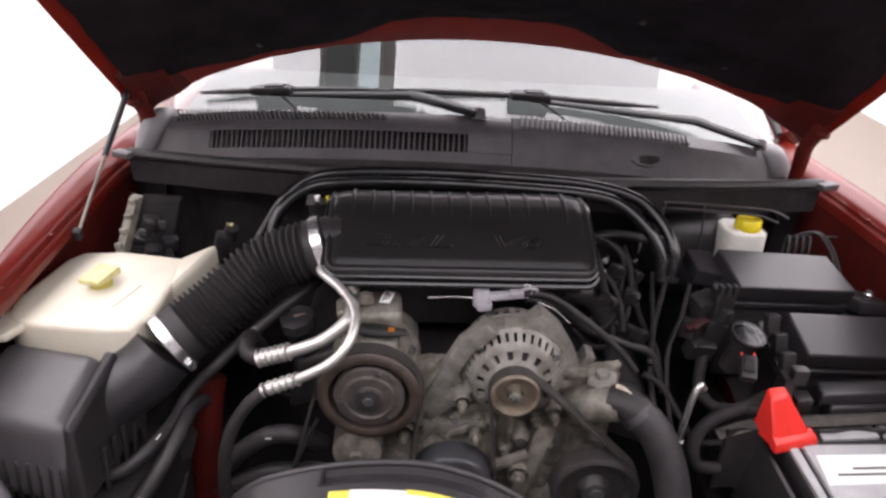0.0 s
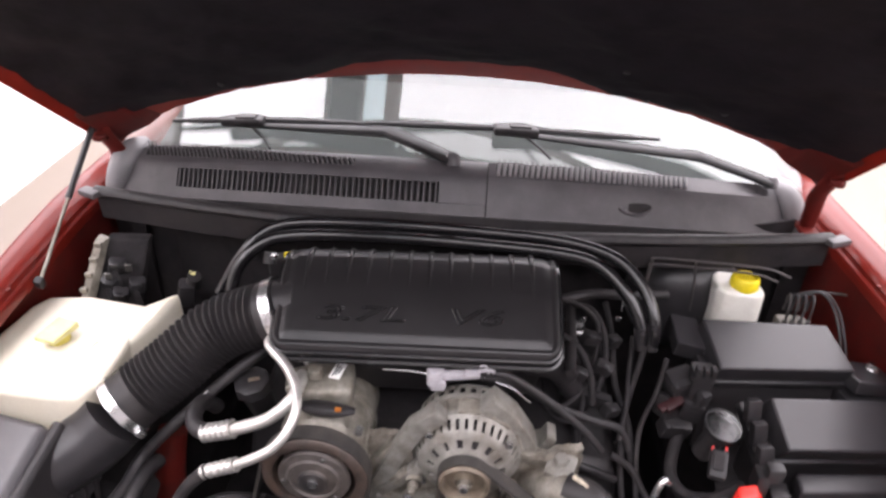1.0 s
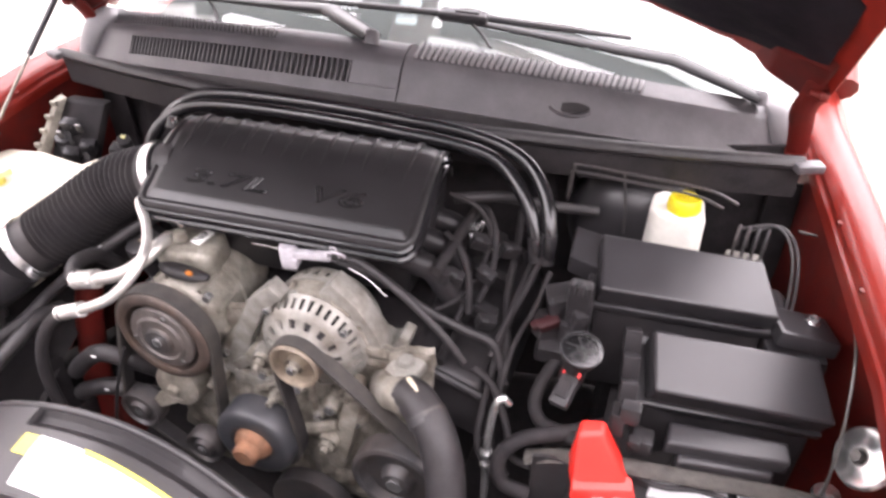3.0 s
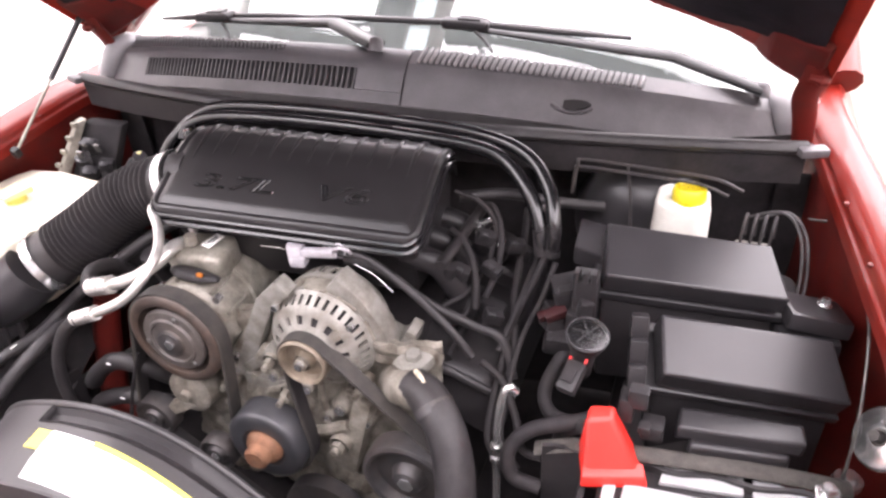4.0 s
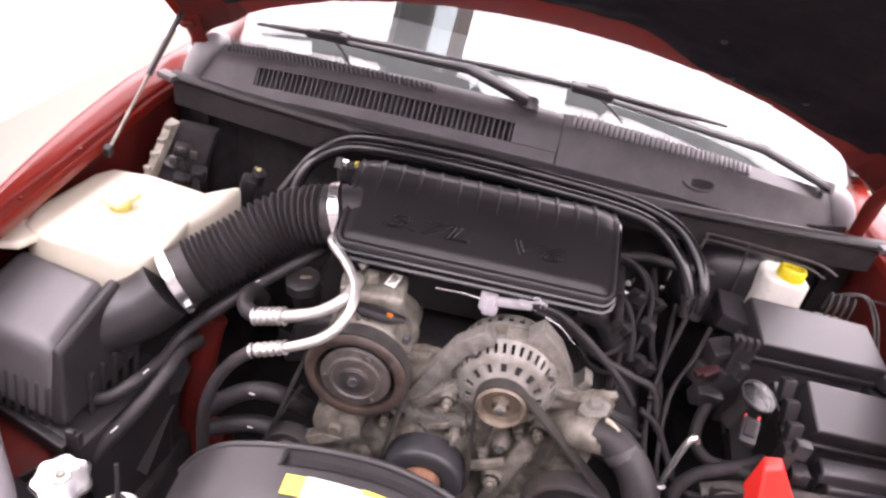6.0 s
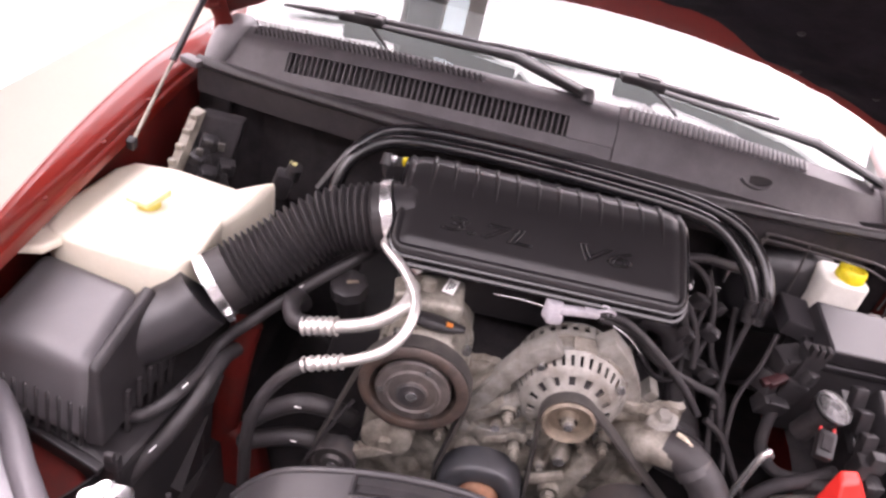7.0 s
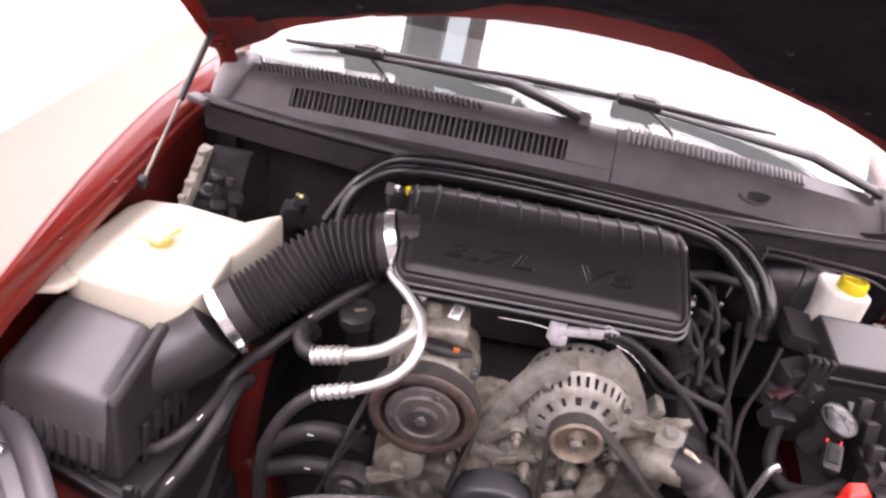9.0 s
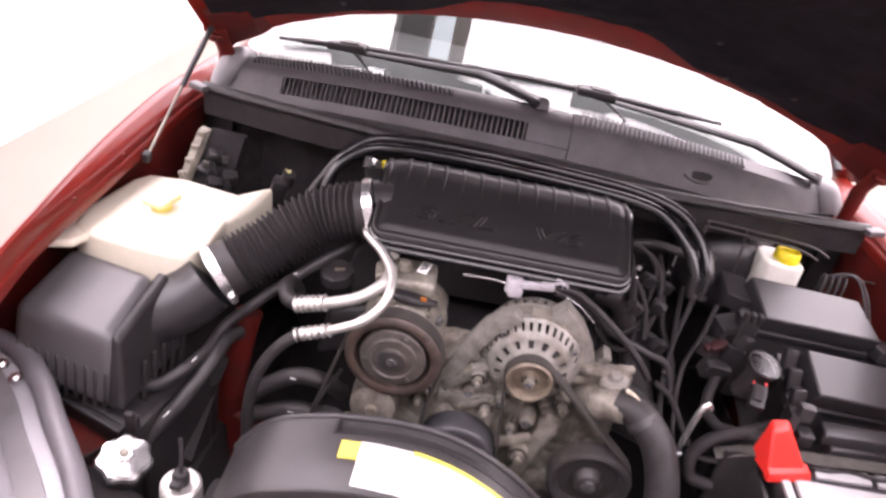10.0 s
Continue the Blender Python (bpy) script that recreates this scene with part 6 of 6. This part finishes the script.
absm = thing("abs_module", (0.67, 1.06, 0.85), "metal brake control block with bent steel lines", "brake module")
part("valve_block", hexa([(0.628, 1.055, 0.86), (0.690, 1.055, 0.86), (0.690, 1.11, 0.86), (0.628, 1.11, 0.86), (0.632, 1.06, 0.952), (0.686, 1.06, 0.952), (0.686, 1.105, 0.952), (0.632, 1.105, 0.952)], 0.005), ALTCAST, absm, "cast aluminium valve block")
for k in range(2):
    part("brake_line", tube([(0.66 - 0.02 * k, 1.10, 0.995), (0.70 - 0.008 * k, 1.095, 1.015), (0.728 - 0.008 * k, 1.075, 0.990), (0.735 - 0.008 * k, 1.03, 0.95), (0.728 - 0.008 * k, 0.98, 0.91), (0.71, 0.965, 0.88)], 0.0026, 8), PULLEY, absm, "bent dark steel brake line")
for k in range(4):
    x = 0.638 + 0.014 * k
    part("brake_line", tube([(x, 1.072, 0.952), (x + 0.001, 1.075, 0.985), (x + 0.003, 1.085, 1.004), (x + 0.006, 1.100, 1.000), (x + 0.008, 1.108, 0.96)], 0.0024, 8), PULLEY, absm, "bent dark steel brake line")
    part("line_nut", moved(hexnut(0.005, 0.012), pose(x, 1.072, 0.952)), DULLSTEEL, absm)
part("motor", moved(lathe([(0, 0.05), (0.026, 0.05), (0.03, 0.045), (0.03, 0)], 20), front((0.70, 1.03, 0.915))), DARK, absm)

# ---- module and relays at the bulkhead ----
ecm = thing("engine_control_module", (-0.67, 1.04, 0.9), "control module with pale finned edge at the bulkhead", "control module")
part("finned_edge", hexa([(-0.705, 0.985, 0.925), (-0.690, 0.980, 0.925), (-0.672, 1.065, 1.030), (-0.692, 1.075, 1.030), (-0.700, 1.0, 0.92), (-0.680, 1.0, 0.92), (-0.665, 1.085, 1.032), (-0.690, 1.095, 1.032)], 0.003), CAST, ecm, "pale aluminium edge")
part("module_face", hexa([(-0.690, 1.00, 0.90), (-0.620, 1.035, 0.88), (-0.620, 1.065, 0.88), (-0.690, 1.03, 0.90), (-0.678, 1.085, 1.026), (-0.605, 1.115, 1.012), (-0.605, 1.14, 1.012), (-0.678, 1.11, 1.026)], 0.006), DARK, ecm, "black module face")
for k in range(5):
    part("edge_fin", box((-0.699 + 0.005 * k, 0.985 + 0.019 * k, 0.935 + 0.023 * k), (0.014, 0.009, 0.010), 0.002), CAST, ecm)
rnd = random.Random(5)
for x, y, z in ((-0.648, 1.055, 0.985), (-0.640, 1.03, 0.935), (-0.612, 1.05, 0.945), (-0.662, 1.04, 0.955)):
    m = (20 + rnd.uniform(-8, 8), 10 + rnd.uniform(-10, 10), 15 + rnd.uniform(-15, 15))
    part("module_plug", joined(box((x, y, z), (0.030, 0.022, 0.030), 0.005, m), box((x + 0.004, y - 0.013, z + 0.006), (0.018, 0.010, 0.012), 0.003, m)), SATIN, ecm, "glossy black wiring plug")
    for q in (-1, 0, 1):
        part("plug_wire", tube([(x + 0.004 * q, y - 0.012, z - 0.006), (x + 0.006 * q + 0.008, y - 0.020, z - 0.035), (x + 0.010 + 0.005 * q, y - 0.006, z - 0.075)], 0.0018, 6, 5), BLACK, ecm)
for p in ((-0.655, 1.030, 0.975), (-0.622, 1.050, 0.985)):
    part("plug_clasp", box(p, (0.012, 0.005, 0.022), 0.002, (20, 10, 15)), DULLSTEEL, ecm, "dull metal clasp")
part("plug_latch", box((-0.640, 1.033, 1.0), (0.016, 0.006, 0.010), 0.002, (20, 10, 15)), LOCKGREY, ecm)
thr = thing("throttle_sensor", (-0.27, 0.97, 1.05), "small sensor with yellow lock behind the intake hose", "sensor")
part("sensor_body", joined(box((-0.288, 0.985, 1.068), (0.05, 0.035, 0.03), 0.007, (0, 0, 20)), moved(lathe([(0, 0.02), (0.010, 0.02), (0.012, 0)], 14), pose(-0.305, 0.965, 1.08, -30))), BLACK, thr)
part("sensor_lock", box((-0.272, 0.982, 1.086), (0.022, 0.016, 0.014), 0.004, (0, 0, 25)), YELLOW, thr, "yellow lock tab")
part("sensor_screw", moved(hexnut(0.006, 0.008), pose(-0.295, 0.962, 1.092)), STEEL, thr)


# ---- hoses and wiring ----
def line(name, pts, r, label, category="hose", mat=None, group="", clips=()):
    t = thing(name, pts[0], label, category, group)
    part("run", tube(pts, r, 10, 7), mat or RUBBER, t)
    for p in clips:
        part("band", moved(lathe([(r + 0.0005, -0.005), (r + 0.002, -0.005), (r + 0.002, 0.005), (r + 0.0005, 0.005)], 16), along(p[0], p[1])), STEEL, t)
    return t


line("breather_hose", [(-0.578, 0.600, 0.765), (-0.545, 0.600, 0.778), (-0.515, 0.630, 0.795), (-0.498, 0.690, 0.800), (-0.488, 0.742, 0.816), (-0.436, 0.778, 0.864), (-0.386, 0.817, 0.902), (-0.338, 0.852, 0.935), (-0.300, 0.885, 0.955), (-0.28, 0.92, 0.96)], 0.0105, "black rubber breather hose along the intake hose")
line("breather_hose", [(-0.60, 0.49, 0.58), (-0.56, 0.54, 0.67), (-0.51, 0.60, 0.745), (-0.485, 0.66, 0.785), (-0.478, 0.72, 0.80), (-0.47, 0.76, 0.79)], 0.013, "black rubber overflow hose beside the filter box")
line("heater_hose", [(-0.42, 0.70, 0.70), (-0.39, 0.70, 0.735), (-0.34, 0.70, 0.772), (-0.29, 0.71, 0.765), (-0.26, 0.74, 0.72)], 0.016, "curved black heater hose", group="heater hoses")
line("heater_hose", [(-0.43, 0.70, 0.64), (-0.40, 0.70, 0.662), (-0.34, 0.70, 0.690), (-0.29, 0.71, 0.680), (-0.26, 0.74, 0.65)], 0.016, "curved black heater hose", group="heater hoses")
line("thin_rod", [(-0.335, 0.665, 0.60), (-0.30, 0.672, 0.72), (-0.255, 0.68, 0.83)], 0.003, "thin dark wire loom strand", "wire", BLACK)
line("alternator_cable", [(0.075, 0.808, 1.008), (0.12, 0.815, 1.0), (0.19, 0.812, 0.955), (0.25, 0.805, 0.905), (0.285, 0.80, 0.865)], 0.0065, "thick black alternator charging cable", "cable")
line("alternator_cable", [(0.08, 0.815, 0.995), (0.14, 0.825, 0.975), (0.20, 0.835, 0.925), (0.27, 0.838, 0.895), (0.32, 0.84, 0.875), (0.345, 0.82, 0.82)], 0.0075, "black corrugated alternator wiring", "cable")
line("alternator_cable", [(0.100, 0.808, 0.992), (0.130, 0.809, 0.978), (0.159, 0.808, 0.953)], 0.0012, "short bright metal stay beside the alternator cable", "cable", STEEL)
line("alternator_cable", [(-0.085, 0.835, 0.975), (-0.04, 0.825, 0.985), (0.0, 0.815, 0.99)], 0.0020, "short bright metal stay beside the cable", "cable", STEEL)
for k, (dx, dy, lift) in enumerate(((0, 0, 0), (-0.022, 0.06, -0.01))):
    line("wiring_loom", [(0.385 + dx, 0.90 + dy, 0.99 + lift), (0.372 + dx, 0.87 + dy, 0.94), (0.350 + dx, 0.84 + dy * 0.5, 0.88), (0.345 + dx, 0.78 + dy * 0.4, 0.82), (0.352 + dx, 0.73, 0.78), (0.385 + dx, 0.70, 0.765 + lift)], 0.0042 + 0.001 * (k % 2), "black taped wiring loom beside the engine", "wiring", DARK, "engine side wiring looms")
line("wiring_loom", [(0.20, 0.98, 1.04), (0.245, 0.975, 1.03), (0.275, 0.96, 1.0), (0.272, 0.93, 0.95), (0.25, 0.88, 0.92), (0.215, 0.85, 0.905)], 0.0042, "thin black loom over the coils", "wiring", DARK, "engine side wiring looms")
line("wiring_loom", [(0.18, 0.87, 0.90), (0.21, 0.845, 0.885), (0.245, 0.85, 0.885), (0.255, 0.88, 0.90), (0.245, 0.91, 0.94)], 0.005, "thin black loom over the coils", "wiring", DARK, "engine side wiring looms")
line("wiring_loom", [(0.30, 1.06, 0.98), (0.31, 1.0, 0.95), (0.315, 0.93, 0.90), (0.335, 0.86, 0.87), (0.34, 0.80, 0.82)], 0.006, "black taped wiring loom beside the engine", "wiring", DARK, "engine side wiring looms")
line("wiring_loom", [(0.44, 0.87, 0.90), (0.415, 0.84, 0.87), (0.40, 0.79, 0.84), (0.42, 0.755, 0.83), (0.47, 0.745, 0.84), (0.505, 0.75, 0.86)], 0.010, "black taped wiring loom by the filler cap", "wiring", DARK, "engine side wiring looms")
line("wiring_loom", [(0.505, 0.76, 0.855), (0.46, 0.735, 0.85), (0.40, 0.715, 0.835), (0.372, 0.70, 0.80), (0.38, 0.69, 0.76), (0.42, 0.69, 0.75)], 0.011, "black taped wiring loom by the filler cap", "wiring", DARK, "engine side wiring looms")
for pts, r in (([(0.235, 1.02, 1.00), (0.262, 0.99, 1.015), (0.285, 0.955, 0.995), (0.29, 0.92, 0.95), (0.278, 0.89, 0.91)], 0.005),
               ([(0.21, 0.93, 1.0), (0.24, 0.915, 0.985), (0.262, 0.89, 0.95), (0.27, 0.865, 0.905)], 0.006),
               ([(0.345, 0.99, 0.96), (0.338, 0.94, 0.93), (0.33, 0.88, 0.90), (0.318, 0.83, 0.86)], 0.005),
               ([(0.30, 0.80, 0.86), (0.335, 0.79, 0.84), (0.365, 0.76, 0.80), (0.385, 0.72, 0.785), (0.42, 0.70, 0.80)], 0.006)):
    line("wiring_loom", pts, r, "short black hose among the injectors", "wiring", DARK, "engine side wiring looms")
for p, a in (((0.262, 0.945, 0.985), 20), ((0.285, 0.905, 0.955), -15), ((0.305, 0.965, 0.965), 40), ((0.24, 0.885, 0.955), 5), ((0.30, 0.86, 0.90), 30)):
    cn = thing("injector_plug", p, "small black injector wiring plug", "connector", "injector plugs")
    part("plug_shell", joined(box(p, (0.030, 0.020, 0.022), 0.004, (10, 20, a)), box((p[0], p[1] - 0.010, p[2] + 0.010), (0.014, 0.010, 0.008), 0.002, (10, 20, a))), BLACK, cn)
    part("plug_clip", box((p[0] + 0.003, p[1] - 0.012, p[2] + 0.013), (0.010, 0.006, 0.004), 0.001, (10, 20, a)), LOCKGREY, cn, "grey locking clip")
vac = line("vacuum_hose", [(0.20, 1.0, 1.02), (0.27, 1.03, 1.02), (0.34, 1.06, 1.0), (0.42, 1.10, 0.98)], 0.009, "black vacuum hose to the brake booster", "hose")
part("clip", joined(box((0.330, 1.052, 0.985), (0.004, 0.006, 0.030), 0.001), box((0.326, 1.050, 0.952), (0.010, 0.006, 0.010), 0.002)), STEEL, vac, "small bright hose clip")
line("release_cable", [(0.735, 1.14, 0.985), (0.767, 1.10, 1.0), (0.788, 1.0, 0.996), (0.798, 0.90, 0.975), (0.800, 0.83, 0.91), (0.797, 0.785, 0.835), (0.79, 0.76, 0.76)], 0.0022, "thin grey hood release cable along the fender", "cable", DULLSTEEL)
# white paint ticks on the hoses
for p, q in (((-0.345, 0.684, 0.778), (-0.335, 0.684, 0.778)), ((-0.345, 0.684, 0.696), (-0.335, 0.684, 0.696)), ((-0.525, 0.570, 0.735), (-0.518, 0.580, 0.742)), ((-0.506, 0.640, 0.806), (-0.503, 0.652, 0.807)), ((-0.392, 0.806, 0.909), (-0.384, 0.812, 0.914))):
    tick = thing("paint_tick", p, "small white paint mark on a hose", "paint mark", "paint marks on hoses")
    part("mark", sweep([Vector(p), Vector(p).lerp(Vector(q), 0.5), Vector(q)], 0.0011, 8, 0.6), PAPER, tick)

ring = thing("cable_tie", (0.079, 0.805, 1.012), "small pale plastic cable tie loop", "cable tie")
part("loop", sweep([Vector((0.079 + 0.009 * math.cos(a), 0.806, 1.014 + 0.012 * math.sin(a))) for a in [k * math.pi / 8 for k in range(17)]], 0.0018, 6), GREYCLIP, ring)
fwc = thing("firewall_cover", (0.0, 1.17, 0.8), "black heat shield panels on the firewall", "heat shield")
part("shield", thick(grid(24, 8, lambda u, v: (-0.60 + 0.95 * u, 1.165 + 0.06 * (2 * u - 1) ** 2 - 0.012 * math.sin(u * 25), 1.04 - 0.22 * v)), 0.006), DARK, fwc)
part("shield_frame", joined(*[tube(p, 0.004, 6) for p in ([(-0.50, 1.155, 1.03), (-0.36, 1.15, 1.025), (-0.30, 1.148, 1.02)], [(-0.40, 1.15, 0.96), (-0.40, 1.15, 1.02)], [(-0.32, 1.148, 0.93), (-0.315, 1.148, 1.02)])]), DARK, fwc)
for x in (-0.34, -0.02, 0.335):
    part("shield_bolt", moved(hexnut(0.008, 0.012), front((x, 1.105 + 0.18 * x * x, 1.076))), STEEL, fwc, "bright stud")
